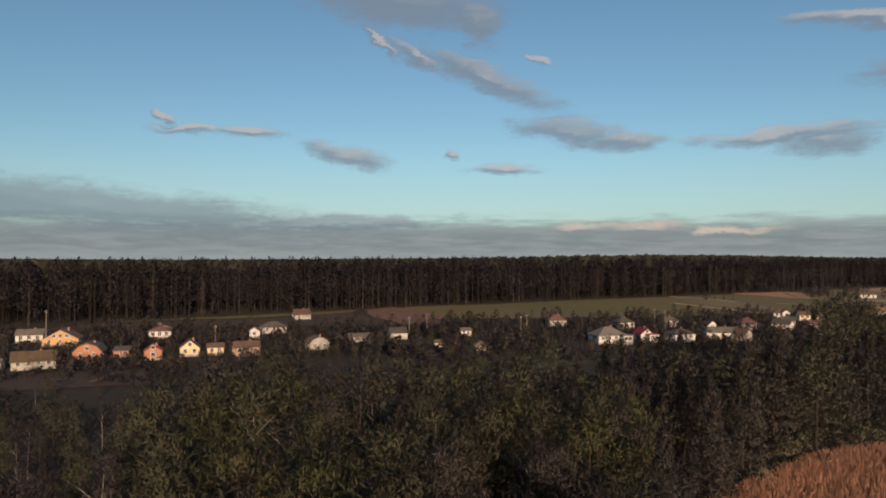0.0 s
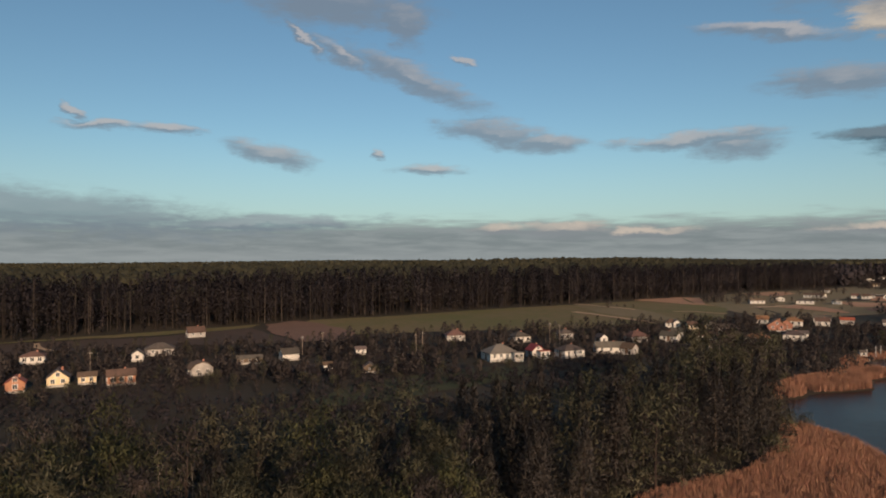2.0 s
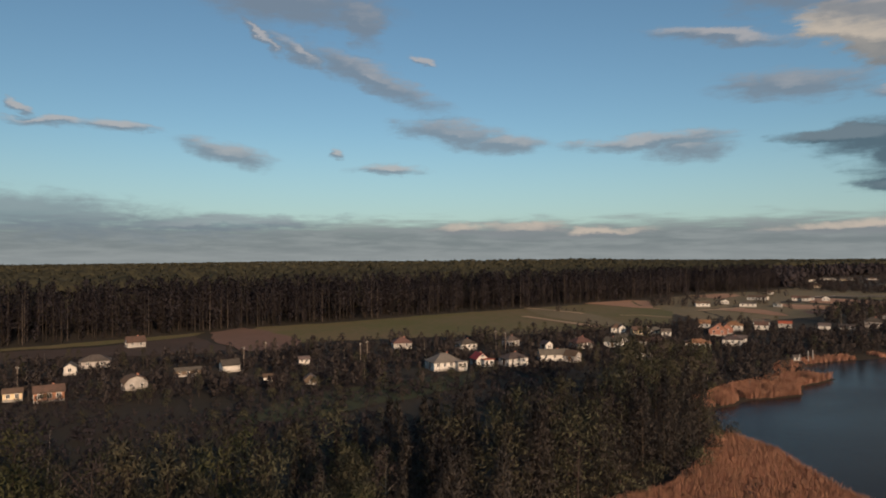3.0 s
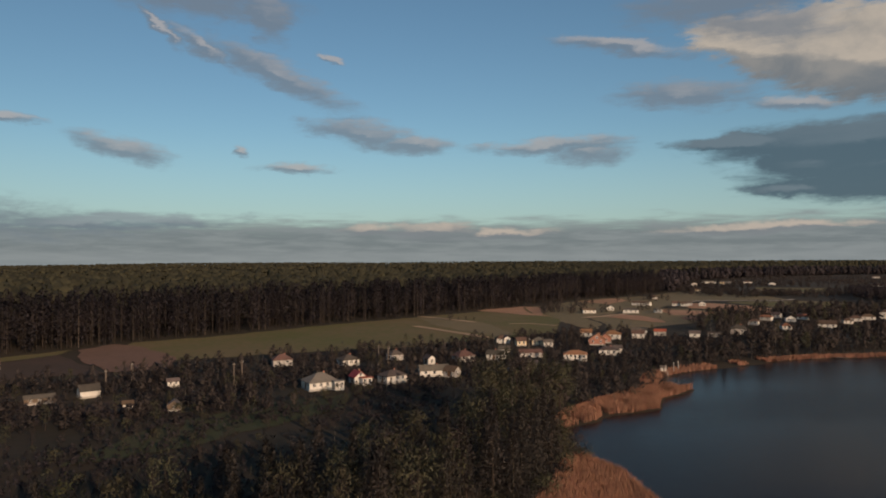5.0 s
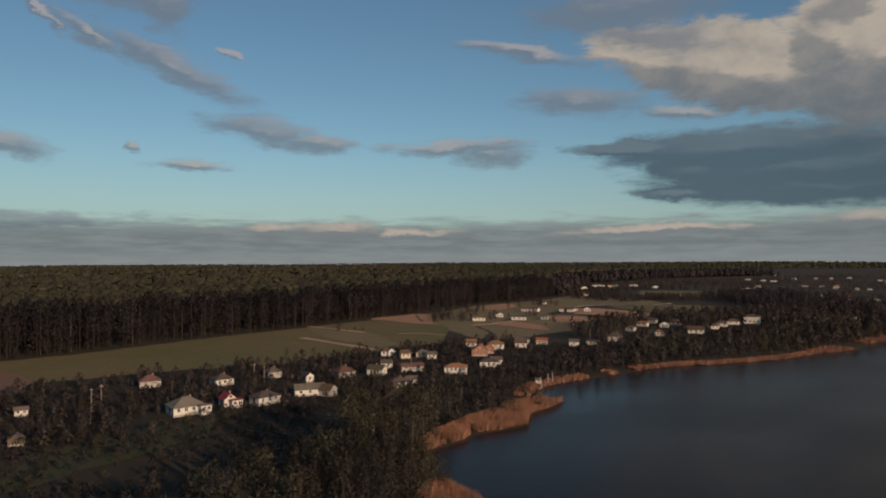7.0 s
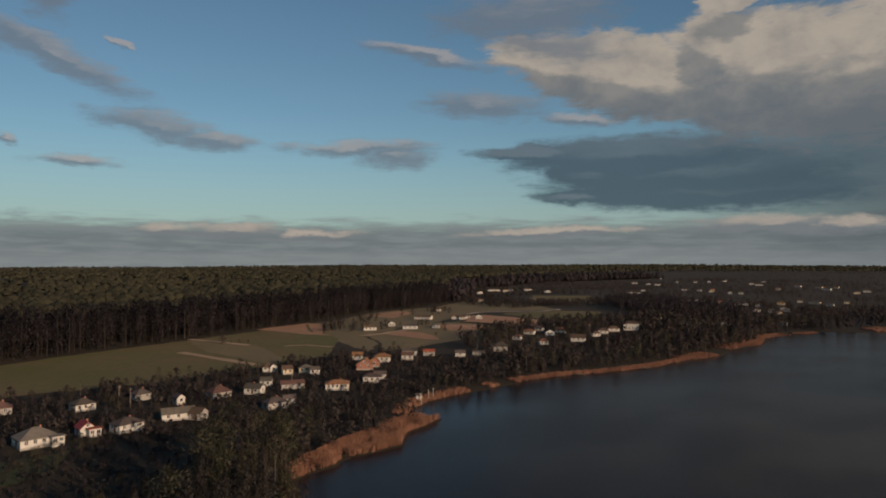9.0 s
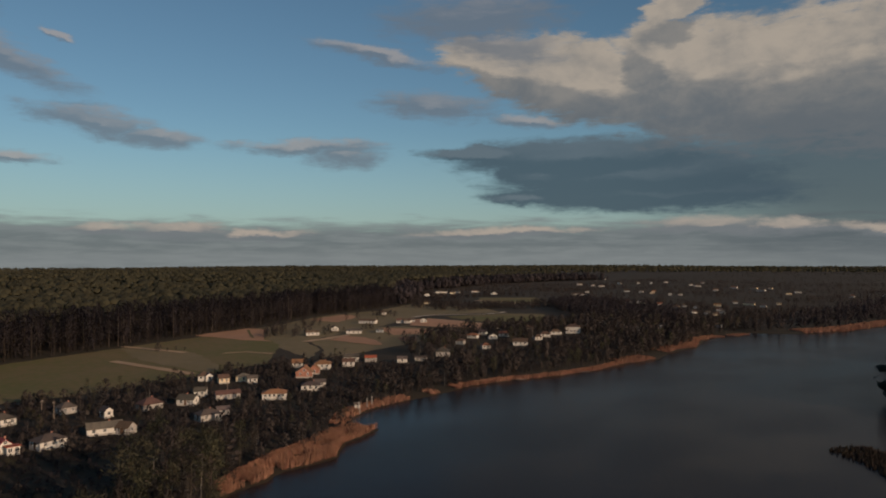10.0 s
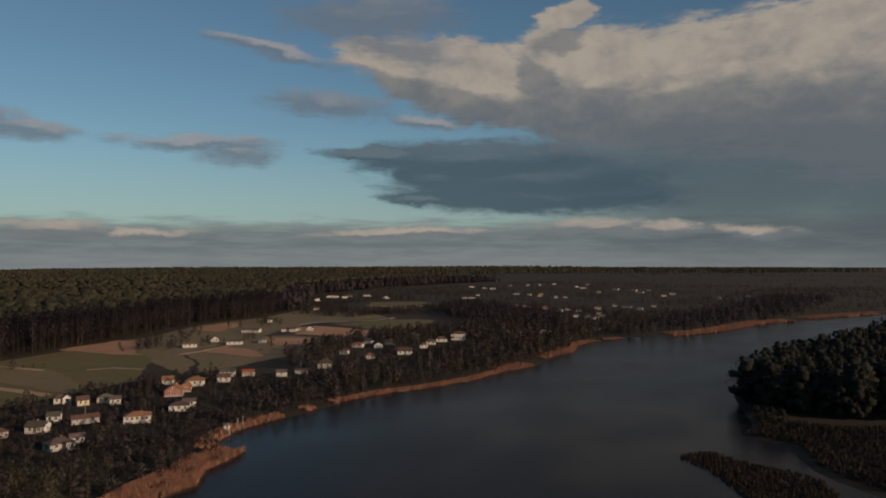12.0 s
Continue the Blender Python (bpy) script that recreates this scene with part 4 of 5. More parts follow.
def crown_points(kind, high, wide, lumps, per, rg):
    """Centres and outward directions of leaf sprays of a crown of that kind."""
    pts, out = [], []
    for k in range(lumps):
        if kind == "cone":
            f = 0.05 + 0.93 * (k + rg.random()) / lumps
            r = wide * (1 - f) ** 0.7 * (0.55 + 0.5 * rg.random())
            a = k * 2.4 + rg.random()
            c, spread = np.array([r * math.cos(a), r * math.sin(a), high * f - 0.12 * r]), np.array([0.26 * wide * (1.15 - f), 0.26 * wide * (1.15 - f), 0.045 * high])
        else:
            lo = {"round": 0.16, "tall": 0.20, "bush": 0.08}[kind]
            f = lo + (1 - lo) * rg.random() ** 0.85
            prof = math.sin(math.pi * min(1.0, (f - lo + 0.10) / (1.12 - lo))) ** 0.6
            r = wide * prof * math.sqrt(rg.random()) * 0.95
            a = rg.random() * 2 * math.pi
            c, spread = np.array([r * math.cos(a), r * math.sin(a), high * f * 0.97]), np.array([0.20, 0.20, 0.16]) * wide * (0.7 + 0.6 * rg.random())
        p = c + rg.normal(size=(per, 3)) * spread
        axis = np.array([0, 0, high * (0.55 if kind != "cone" else 0.3)])
        pts.append(p)
        out.append((p - axis) / (np.linalg.norm(p - axis, axis=1)[:, None] + 1e-6) * 0.6 + (p - c) / (np.linalg.norm(p - c, axis=1)[:, None] + 1e-6))
    return np.concatenate(pts), np.concatenate(out)


def tree(name, kind, high, wide, leaf, bark, label, lumps, per, size, seed, limbs=7, trunk_r=0.16, thin=0.12):
    """A tree: tapered trunk with limbs, and a crown of leaf sprays in uneven clumps."""
    rg = np.random.default_rng(seed)
    root = new(name)
    v, f = [], []
    lean = rg.normal(size=2) * 0.03 * high
    top = high * (0.97 if kind == "cone" else 0.86)
    rings = [((lean[0] * (s / 5) ** 2, lean[1] * (s / 5) ** 2, top * s / 5 - (0.4 if s == 0 else 0)), max(0.02, trunk_r * (1.25 if s == 0 else 1 - 0.17 * s))) for s in range(6)]
    tube(rings, 6, v, f)
    for k in range(limbs):
        h0 = high * (0.25 + 0.5 * (k + 0.5) / limbs) if kind != "bush" else high * 0.1
        a, reach = k * 2.4 + rg.random(), wide * rg.uniform(0.55, 0.95)
        up = reach * (0.9 if kind != "cone" else -0.1) * rg.uniform(0.6, 1.3)
        x, y = math.cos(a) * reach, math.sin(a) * reach
        tube([((0, 0, h0), trunk_r * 0.45), ((x * 0.5, y * 0.5, h0 + up * 0.55), trunk_r * 0.3), ((x, y, h0 + up), 0.015)], 4, v, f)
    mesh_object("trunk", v, f, M[bark], root)
    p, o = crown_points(kind, high, wide, lumps, per, rg)
    p[:, 2] = np.maximum(p[:, 2], 0.12 * high)
    p[:, :2] += lean * (p[:, 2:3] / high) ** 2
    lv, lf = leaf_cards(p, o, size, rg, thin)
    # shade each spray like the clump that it belongs to
    soft = np.repeat(o + np.array([0, 0, 0.25]), 4, axis=0)
    soft /= np.linalg.norm(soft, axis=1)[:, None] + 1e-6
    crown = mesh_object("crown", lv.tolist(), facing(lv, lf, soft).tolist(), M[leaf], root)
    crown.data.polygons.foreach_set("use_smooth", [True] * len(crown.data.polygons))
    crown.data.normals_split_custom_set_from_vertices(soft.tolist())
    root["label"], root["category"] = label, "bush" if kind == "bush" else "tree"
    return root


# name, kind, height, half width, leaves, bark, label, clumps, sprays in each, spray size, limbs, trunk radius
SORTS = {
    "round": [("broadleaf_tree", "round", 10, 3.0, "leaf_olive", "bark", "broad olive-green tree coming into leaf", 46, 48, 0.21, 7, 0.16),
              ("broadleaf_tree", "round", 10, 3.5, "leaf_olive", "bark", "spreading olive-green tree in a dense wood", 52, 48, 0.22, 7, 0.16),
              ("broadleaf_tree", "round", 10, 2.7, "leaf_brown", "bark", "brown budding tree, still nearly bare", 40, 44, 0.18, 10, 0.16),
              ("broadleaf_tree", "round", 10, 3.0, "leaf_spring", "bark", "tree with fresh yellow-green spring leaves", 44, 48, 0.21, 7, 0.16)],
    "tall": [("birch_tree", "tall", 10, 1.7, "leaf_olive", "birch_bark", "slim birch with pale trunk and thin olive crown", 34, 38, 0.17, 9, 0.12),
             ("birch_tree", "tall", 10, 1.5, "leaf_brown", "birch_bark", "slim nearly bare birch with a pale trunk", 26, 32, 0.14, 10, 0.11),
             ("poplar_tree", "tall", 10, 1.9, "leaf_olive", "bark", "tall narrow olive-green tree in a wood", 42, 46, 0.18, 7, 0.14)],
    "cone": [("pine_tree", "cone", 10, 2.0, "needle", "bark", "dark green conifer with drooping branches", 84, 42, 0.20, 12, 0.11),
             ("pine_tree", "cone", 10, 1.6, "needle", "bark", "narrow dark conifer standing in the wood", 76, 42, 0.19, 12, 0.10)],
    "bush": [("bush", "bush", 3, 1.7, "leaf_olive", "bark", "low olive-green garden bush", 22, 30, 0.19, 5, 0.05),
             ("bush", "bush", 3, 1.6, "leaf_brown", "bark", "low brown bush, nearly bare", 18, 28, 0.16, 8, 0.05),
             ("blossoming_bush", "bush", 3, 1.3, "blossom", "bark", "bush with cream-coloured blossom at the wood's edge", 18, 30, 0.13, 6, 0.05)],
}
MODELS, FREE = {}, set()


def model_of(kind, which, distant):
    """The model of a sort, made when first asked for; distant ones have fewer, larger sprays."""
    key = (kind, which, distant)
    if key not in MODELS:
        name, shape, high, wide, leaf, bark, label, lumps, per, size, limbs, radius = SORTS[kind][which]
        if distant:
            lumps, per, size, limbs = int(lumps * 0.85), int(per * 0.55), size * 1.3, limbs // 2
        else:
            per = int(per * 2.1)
        MODELS[key] = tree(name, shape, high, wide, leaf, bark, label, lumps, per, size, 10 * which + len(kind) + 50 * distant, limbs, radius, 0.17 if distant else 0.13)
        FREE.add(key)
    return MODELS[key]


def plant(kind, which, x, y, high, turn, group, distant=False):
    """Sets one tree of a model, at that height, on the ground."""
    model = model_of(kind, which, distant)
    s = high / (3.0 if kind == "bush" else 10.0)
    m = pose(x, y, ground_height(x, y) - 0.05, 0, 0, turn)
    if (kind, which, distant) in FREE:
        FREE.discard((kind, which, distant))
        ob = model
        ob.matrix_world = m
    else:
        ob = copy_thing(model, m)
    ob.scale = (s, s, s)
    ob["group"] = group
    return ob


EYES = [(r[1], r[2], r[3], r[4]) for r in ROWS[:1] + ROWS[3::4]]
SHOWN = np.array([(h[0], h[1], h[2], s) for h, s in zip(HOUSES, SIGHT) if math.hypot(h[0], h[1]) < 520])


def free_height(x, y, reach, first=0):
    """How tall a plant may grow here without standing before a house; 0 on a house or in the lake."""
    if lake_distance(np.array([x]), np.array([y]))[0] > -0.8:
        return 0.0
    hx, hy, half, tall = SHOWN.T
    if (np.hypot(x - hx, y - hy) < half + min(reach, 2.0)).any():
        return 0.0
    best = 40.0
    for k, (ex, ey, ez, yaw) in list(enumerate(EYES))[first:]:
        dx, dy = hx - ex, hy - ey
        far = np.hypot(dx, dy)
        off = np.abs((np.degrees(np.arctan2(-dx, dy)) - yaw + 180) % 360 - 180)
        along, across = ((x - ex) * dx + (y - ey) * dy) / far, np.abs((x - ex) * dy - (y - ey) * dx) / far
        hit = (off < 34) & ((k > 0) | (hx < -45) | ((hx > 50) & (hx < 75) & (hy < 240))) & (along > 5) & (along < far) & (across < half * 0.8 + reach * 0.4)
        if hit.any():
            best = min(best, float((ez + (tall - ez) * along / far)[hit].min()))
    return best - ground_height(x, y)


def in_polygon(x, y, poly):
    inside = False
    for (ax, ay), (bx, by) in zip(poly, poly[1:] + poly[:1]):
        if (ay > y) != (by > y) and x < (bx - ax) * (y - ay) / (by - ay) + ax:
            inside = not inside
    return inside


WOOD = [(-110, 40), (-108, 118), (-80, 126), (-45, 128), (-12, 122), (6, 124), (34, 132), (58, 142), (72, 156), (90, 172), (108, 180), (124, 186), (112, 178), (96, 168), (92, 156), (82, 137), (66, 123), (48, 114), (30, 104), (12, 92), (0, 60), (-6, 40)]
CLEARING = [(-130, 120), (-130, 190), (-60, 192), (-20, 204), (60, 212), (120, 214), (150, 206), (112, 182), (88, 172), (70, 158), (56, 144), (32, 134), (6, 126), (-45, 130)]
RIM = [(12, 92), (30, 104), (48, 114), (66, 123), (82, 137), (92, 156)]
nr = random.Random(11)


def rim_distance(x, y):
    """Metres from the wood's lakeward side."""
    best = 1e9
    for (ax, ay), (bx, by) in zip(RIM, RIM[1:]):
        ex, ey = bx - ax, by - ay
        k = min(1.0, max(0.0, ((x - ax) * ex + (y - ay) * ey) / (ex * ex + ey * ey)))
        best = min(best, math.hypot(x - ax - k * ex, y - ay - k * ey))
    return best


NEAR = {}


def note(x, y):
    NEAR.setdefault((int(x // 5), int(y // 5)), []).append((x, y))


def too_near(x, y, gap):
    cx, cy = int(x // 5), int(y // 5)
    return any((x - a) ** 2 + (y - b) ** 2 < gap * gap for i in (-1, 0, 1) for j in (-1, 0, 1) for a, b in NEAR.get((cx + i, cy + j), ()))


PLANTS = []      # kind, sort, x, y, height, turn, group

for gy_ in np.arange(44, 206, 5.0):
    for gx_ in np.arange(-108, 152, 5.0):
        x, y = gx_ + nr.uniform(-2.1, 2.1), gy_ + nr.uniform(-2.1, 2.1)
        if not in_polygon(x, y, WOOD):
            continue
        end = max(0.0, 1 - math.hypot(x - 80, y - 162) / 27)
        rim = rim_distance(x, y)
        want = nr.uniform(10.5, 13.5) + 6.5 * end + (1.8 if x > 14 and rim < 24 else 0.0)
        if x < -40:
            want *= 0.6
        want = min(want, free_height(x, y, 2.0, 4 if x > 40 else 0))
        if want < 1.8:
            continue
        roll = nr.random()
        if want < 4:
            kind, which = "bush", nr.choice((0, 1))
        elif roll < (0.1 if end > 0.2 else 0.72 if x > 14 and rim < 24 else 0.25 if x > -25 else 0.05):
            kind, which = "cone", nr.choice((0, 1, 1))
        elif roll < (0.76 if x > 14 and rim < 24 else 0.42):
            kind, which = "tall", nr.choice((0, 1, 2, 2))
        else:
            kind, which = "round", nr.choice((2, 2, 2, 0) if end > 0.2 else (0, 1, 0, 2, 2, 3 if x < 20 else 1))
        note(x, y)
        PLANTS.append((kind, which, x, y, want, nr.uniform(0, 360), "trees of the wood"))

# bushes along the wood's edge, some in blossom
for x, y, h, b in ((50, 112, 3.2, 2), (24, 98, 3.4, 2), (36, 104, 3.0, 1), (62, 118, 3.4, 1), (70, 123, 3.0, 2), (14, 89, 3.0, 2), (85, 136, 3.6, 0), (91, 146, 4.0, 1), (4, 76, 3.2, 2), (42, 109, 2.6, 2), (0, 58, 3.0, 2), (64, 107, 2.4, 1), (67, 109, 2.8, 1), (70, 106, 2.2, 1), (61, 104, 2.4, 1), (73, 108, 2.0, 1),
                   (54, 115, 4.5, 0), (60, 117, 4.2, 1), (66, 121, 4.6, 0), (72, 126, 4.4, 1), (77, 131, 4.8, 0), (80, 137, 4.6, 1), (88, 150, 4.8, 0), (47, 112, 4.4, 0), (30, 103, 4.0, 0), (83, 141, 5.0, 0), (86, 143, 4.2, 1), (88, 147, 4.6, 0), (90, 150, 4.2, 1), (92, 155, 4.6, 0), (94, 160, 4.2, 1), (95, 164, 3.6, 0), (19.6, 105.7, 4.2, 2), (26.0, 102.6, 2.6, 2), (35.1, 109.7, 3.2, 2), (40.0, 113.2, 2.8, 2), (21.0, 109.7, 3.6, 2), (36.1, 109.6, 3.4, 2)):
    PLANTS.append(("bush", b, x, y, h, nr.uniform(0, 360), "bushes at the wood's edge"))
# bare gardens and lanes of the village
VILLAGE = [(-135, 185), (-140, 262), (-60, 282), (-20, 272), (40, 292), (120, 300), (190, 312), (240, 310), (250, 262), (185, 222), (150, 208), (60, 208), (-20, 200), (-60, 184)]
SHORE = [(176, 218), (190, 226), (250, 262), (300, 330), (350, 345), (420, 345), (560, 320), (560, 200), (505, 222), (465, 224), (428, 210), (396, 211), (340, 207), (296, 209), (262, 218), (220, 219)]
BANK = [(98, 165.5), (106, 168.5), (118, 174.5), (132, 179.5), (144, 185.5), (156, 189), (158, 197), (166, 209), (180, 214), (201, 217), (220, 218), (240, 220), (259, 217), (276, 211), (296, 208), (340, 206), (396, 210), (428, 210), (465, 223), (505, 220),
        (505, 234), (465, 238), (428, 226), (396, 226), (340, 222), (296, 224), (262, 232), (220, 232), (180, 230), (150, 216), (120, 206), (100, 196)]
for area, gap, tries, lo, hi in ((VILLAGE, 2.4, 4200, 1.3, 6.5), (SHORE, 3.6, 3600, 5.0, 10.5), (BANK, 2.0, 3000, 1.6, 5.5), (CLEARING, 5.0, 900, 1.3, 4.5)):
    xs, ys = [p[0] for p in area], [p[1] for p in area]
    for k in range(tries):
        x, y = nr.uniform(min(xs), max(xs)), nr.uniform(min(ys), max(ys))
        if not in_polygon(x, y, area) or too_near(x, y, gap):
            continue
        want = min(nr.uniform(lo, hi), free_height(x, y, 1.5))
        if want < 1.2:
            continue
        note(x, y)
        if want < 3.6:
            PLANTS.append(("bush", nr.choice((0, 1, 1)), x, y, want, nr.uniform(0, 360), "garden bushes"))
        else:
            kind = nr.choice(("round", "round", "round", "tall"))
            PLANTS.append((kind, nr.choice((0, 1, 2, 2)) if kind == "round" else nr.choice((1, 2)), x, y, want, nr.uniform(0, 360), "garden trees"))

# a lone tree and bushes in the fields, and trees between the field strips
for x, y, h in ((178, 396, 5.5), (186, 392, 2.6), (190, 389, 2.4), (182, 394, 2.2)):
    PLANTS.append(("round" if h > 4 else "bush", 1, x, y, h, nr.uniform(0, 360), "trees in the fields"))
for area, n, lo, hi in (([(248, 402), (262, 436), (284, 446), (294, 416), (264, 386)], 46, 3.0, 6.5), ([(300, 352), (318, 386), (334, 392), (322, 364), (306, 342)], 34, 3.0, 6.0), ([(318, 398), (336, 420), (352, 430), (346, 412), (330, 394)], 20, 2.5, 5.0), ([(398, 462), (412, 500), (440, 510), (420, 470)], 26, 3.0, 6.0)):
    for k in range(n):
        x, y = nr.uniform(min(p[0] for p in area), max(p[0] for p in area)), nr.uniform(min(p[1] for p in area), max(p[1] for p in area))
        high = min(nr.uniform(lo, hi), free_height(x, y, 1.5))
        if high > 1.5 and in_polygon(x, y, area):
            PLANTS.append(("round" if high > 3 else "bush", nr.choice((0, 1)), x, y, high, nr.uniform(0, 360), "trees in the fields"))

# the nearest of each kind stand singly; the others follow as woods and gardens in one mesh each
PLANTS.sort(key=lambda p: math.hypot(p[2] - 5, p[3] - 60))
REST, TALLY = [], {}
for p in PLANTS:
    name = SORTS[p[0]][p[1]][0]
    TALLY[name] = TALLY.get(name, 0) + 1
    if TALLY[name] > 285:
        REST.append(p)
    else:
        plant(*p, distant=math.hypot(p[2] + 2, p[3] - 50) > 52)
print("plants", len(PLANTS), "singly", len(PLANTS) - len(REST))


# ---- woods further off: one object each ----
def simple_tree(kind, rg, sprays, card, lumps, full):
    """Crown and trunk of a far tree, 1 m high: clumps, and sprays of that half length, round a thin trunk."""
    lo, wide = {"pine": (0.24, 0.125), "bare": (0.22, 0.14), "leafy": (0.10, 0.19), "round": (0.10, 0.36), "twiggy": (0.16, 0.30)}[kind]
    knots = max(2, int(lumps))
    f = lo + (1 - lo) * rg.random(sprays + knots) ** 0.8
    f[sprays:] = lo + (1 - lo) * (np.arange(knots) + 0.5) / knots
    prof = np.sin(np.pi * np.clip((f - lo + 0.12) / (1.12 - lo), 0, 1)) ** 0.7
    a, r = rg.random(sprays + knots) * 2 * np.pi, wide * prof * np.sqrt(rg.random(sprays + knots))
    r[sprays:] *= 0.62
    c = np.stack([r * np.cos(a), r * np.sin(a), f * (1 - 0.6 * card)], 1)
    mid, c = c[sprays:], c[:sprays]
    out = c - np.array([0, 0, 0.6])
    v, t = leaf_cards(c, out / (np.linalg.norm(out, axis=1)[:, None] + 1e-6), card, rg, 0.20, 0.1 if kind in ("round", "twiggy") else 0.55)
    fat = wide * (full if kind == "round" else 0.75 * full) * (0.55 + 0.45 * prof[sprays:, None]) * np.array([[1, 1, 0.8 if kind in ("round", "twiggy") else 1.5]])
    cv, ct, co = clumps(mid, fat, rg, 1)
    tv, tf = [], []
    tube([((0, 0, -0.02), 0.010), ((0.004, 0, 0.5), 0.008), ((0.006, 0.004, 0.93), 0.003)], 3, tv, tf)
    tv, tf = np.array(tv), np.array([q for f4 in tf for q in ((f4[0], f4[1], f4[2]), (f4[0], f4[2], f4[3]))])
    every = np.concatenate([np.repeat(c, 4, axis=0), cv])
    soft = np.stack([every[:, 0] * 2.4, every[:, 1] * 2.4, every[:, 2] - 0.45], 1)
    soft[:4 * sprays] += np.repeat(0.12 * rg.normal(size=c.shape), 4, axis=0)
    soft[4 * sprays:] += 0.45 * co
    if full > 0.5:
        soft[:, 2] += 0.45
    soft /= np.linalg.norm(soft, axis=1)[:, None] + 1e-6
    t = np.concatenate([t, ct + len(v)])
    v = np.concatenate([v, cv])
    return v, facing(v, t, soft), tv, tf, soft


def grow(name, spots, heights, kinds, sprays, card, label, seed, trunks=True, crown="far_crown", lumps=6, full=0.24):
    """Many trees in one mesh of kind stuff: crowns, with the trunks as a part of it."""
    rg = np.random.default_rng(seed)
    spots, heights = np.asarray(spots, float), np.asarray(heights, float)
    models = [simple_tree(k, rg, sprays, card / float(np.mean(heights)), lumps, full) for k in kinds for _ in range(3)]
    pick = rg.integers(0, len(models), len(spots))
    zs = height(spots[:, 0], spots[:, 1])
    root = None
    for what, (iv, it), mat in (("crown", (0, 1), M[crown]), ("trunk", (2, 3), M["far_trunk"])):
        if what == "trunk" and not trunks:
            continue
        V, T, K, N, base = [], [], [], [], 0
        for m, model in enumerate(models):
            sel = np.where(pick == m)[0]
            if not len(sel):
                continue
            v, t = model[iv], model[it]
            a = rg.random(len(sel)) * 2 * np.pi
            h, w = heights[sel], heights[sel] * rg.uniform(0.8, 1.3, len(sel))
            c, s = np.cos(a) * w, np.sin(a) * w
            X = c[:, None] * v[:, 0] - s[:, None] * v[:, 1] + spots[sel, 0][:, None]
            Y = s[:, None] * v[:, 0] + c[:, None] * v[:, 1] + spots[sel, 1][:, None]
            Z = h[:, None] * v[:, 2] + zs[sel][:, None]
            V.append(np.stack([X, Y, Z], -1).reshape(-1, 3))
            T.append((t[None] + (base + np.arange(len(sel)) * len(v))[:, None, None]).reshape(-1, 3))
            if what == "crown":
                q, ca, sa = model[4], np.cos(a), np.sin(a)
                N.append(np.stack([ca[:, None] * q[:, 0] - sa[:, None] * q[:, 1], sa[:, None] * q[:, 0] + ca[:, None] * q[:, 1], np.tile(q[:, 2], (len(sel), 1))], -1).reshape(-1, 3))
            K.append(np.repeat(rg.random(len(sel)), len(v)))
            base += len(sel) * len(v)
        V, T, K = np.concatenate(V), np.concatenate(T), np.concatenate(K)
        me = bpy.data.meshes.new(name)
        me.vertices.add(len(V))
        me.vertices.foreach_set("co", V.ravel())
        me.loops.add(len(T) * 3)
        me.loops.foreach_set("vertex_index", T.ravel().astype(np.int32))
        me.polygons.add(len(T))
        me.polygons.foreach_set("loop_start", np.arange(len(T), dtype=np.int32) * 3)
        me.update(calc_edges=True)
        me.attributes.new("tint", "FLOAT", "POINT").data.foreach_set("value", K.astype(np.float32))
        me.materials.append(mat)
        if N:
            # shade each spray like the crown that it belongs to
            me.polygons.foreach_set("use_smooth", np.ones(len(T), bool))
            me.normals_split_custom_set_from_vertices(np.concatenate(N).tolist())
        if root is None:
            root = tagged(new(name, me), label, "forest", kind="stuff")
        else:
            tr = new("trunks", me)
            tr.parent = root
    return root


EDGE = [(-900, 60), (-500, 160), (-260, 250), (-150, 297), (-74, 331), (-20, 356), (30, 378), (96, 405), (155, 424), (235, 463), (290, 482), (372, 536), (450, 552), (540, 600), (640, 690), (760, 810), (1000, 900), (1400, 960), (1900, 800), (2600, 300), (3200, -300)]
EX, EY = (np.array(c, float) for c in zip(*EDGE))


def behind_edge(x, y):
    """Metres into the forest, roughly."""
    return (y - np.interp(x, EX, EY)) * 0.9


fr = np.random.default_rng(21)


def scatter(x0, x1, y0, y1, spacing):
    n = int((x1 - x0) * (y1 - y0) / spacing ** 2)
    return np.stack([fr.uniform(x0, x1, n), fr.uniform(y0, y1, n)], 1)


# the front rows, where the single trunks show
s = scatter(-330, 520, 200, 720, 4.6)
d = behind_edge(s[:, 0], s[:, 1])
s = s[(d > 0) & (d < 42)]
grow("forest", s, fr.uniform(18, 25.5, len(s)), ("pine", "leafy", "bare", "leafy"), 170, 0.62, "dark edge of a tall mixed forest with bare trunks", 1, True, "far_crown", 6, 0.13)
s = scatter(-330, 520, 200, 720, 6.0)
d = behind_edge(s[:, 0], s[:, 1])
s = s[(d > -3) & (d < 5)]
grow("undergrowth", s, fr.uniform(4, 12, len(s)), ("leafy",), 80, 0.50, "low brown undergrowth along the forest's edge", 2, False)
# the forest's front further east, leafy down to the ground
s = scatter(515, 1500, 560, 1010, 8.0)
d = behind_edge(s[:, 0], s[:, 1])
s = s[(d > -6) & (d < 62)]
grow("forest", s, fr.uniform(9, 21, len(s)), ("leafy", "round"), 36, 1.1, "dark leafy edge of the forest behind far houses", 15, False, "far_crown", 6, 0.45)
# the canopy behind
s = scatter(-900, 1400, 200, 1500, 9.2)
d = behind_edge(s[:, 0], s[:, 1])
s = s[(d > 38) & ((d < 190) | ((d < 520) & (fr.random(len(s)) < 0.42)))]
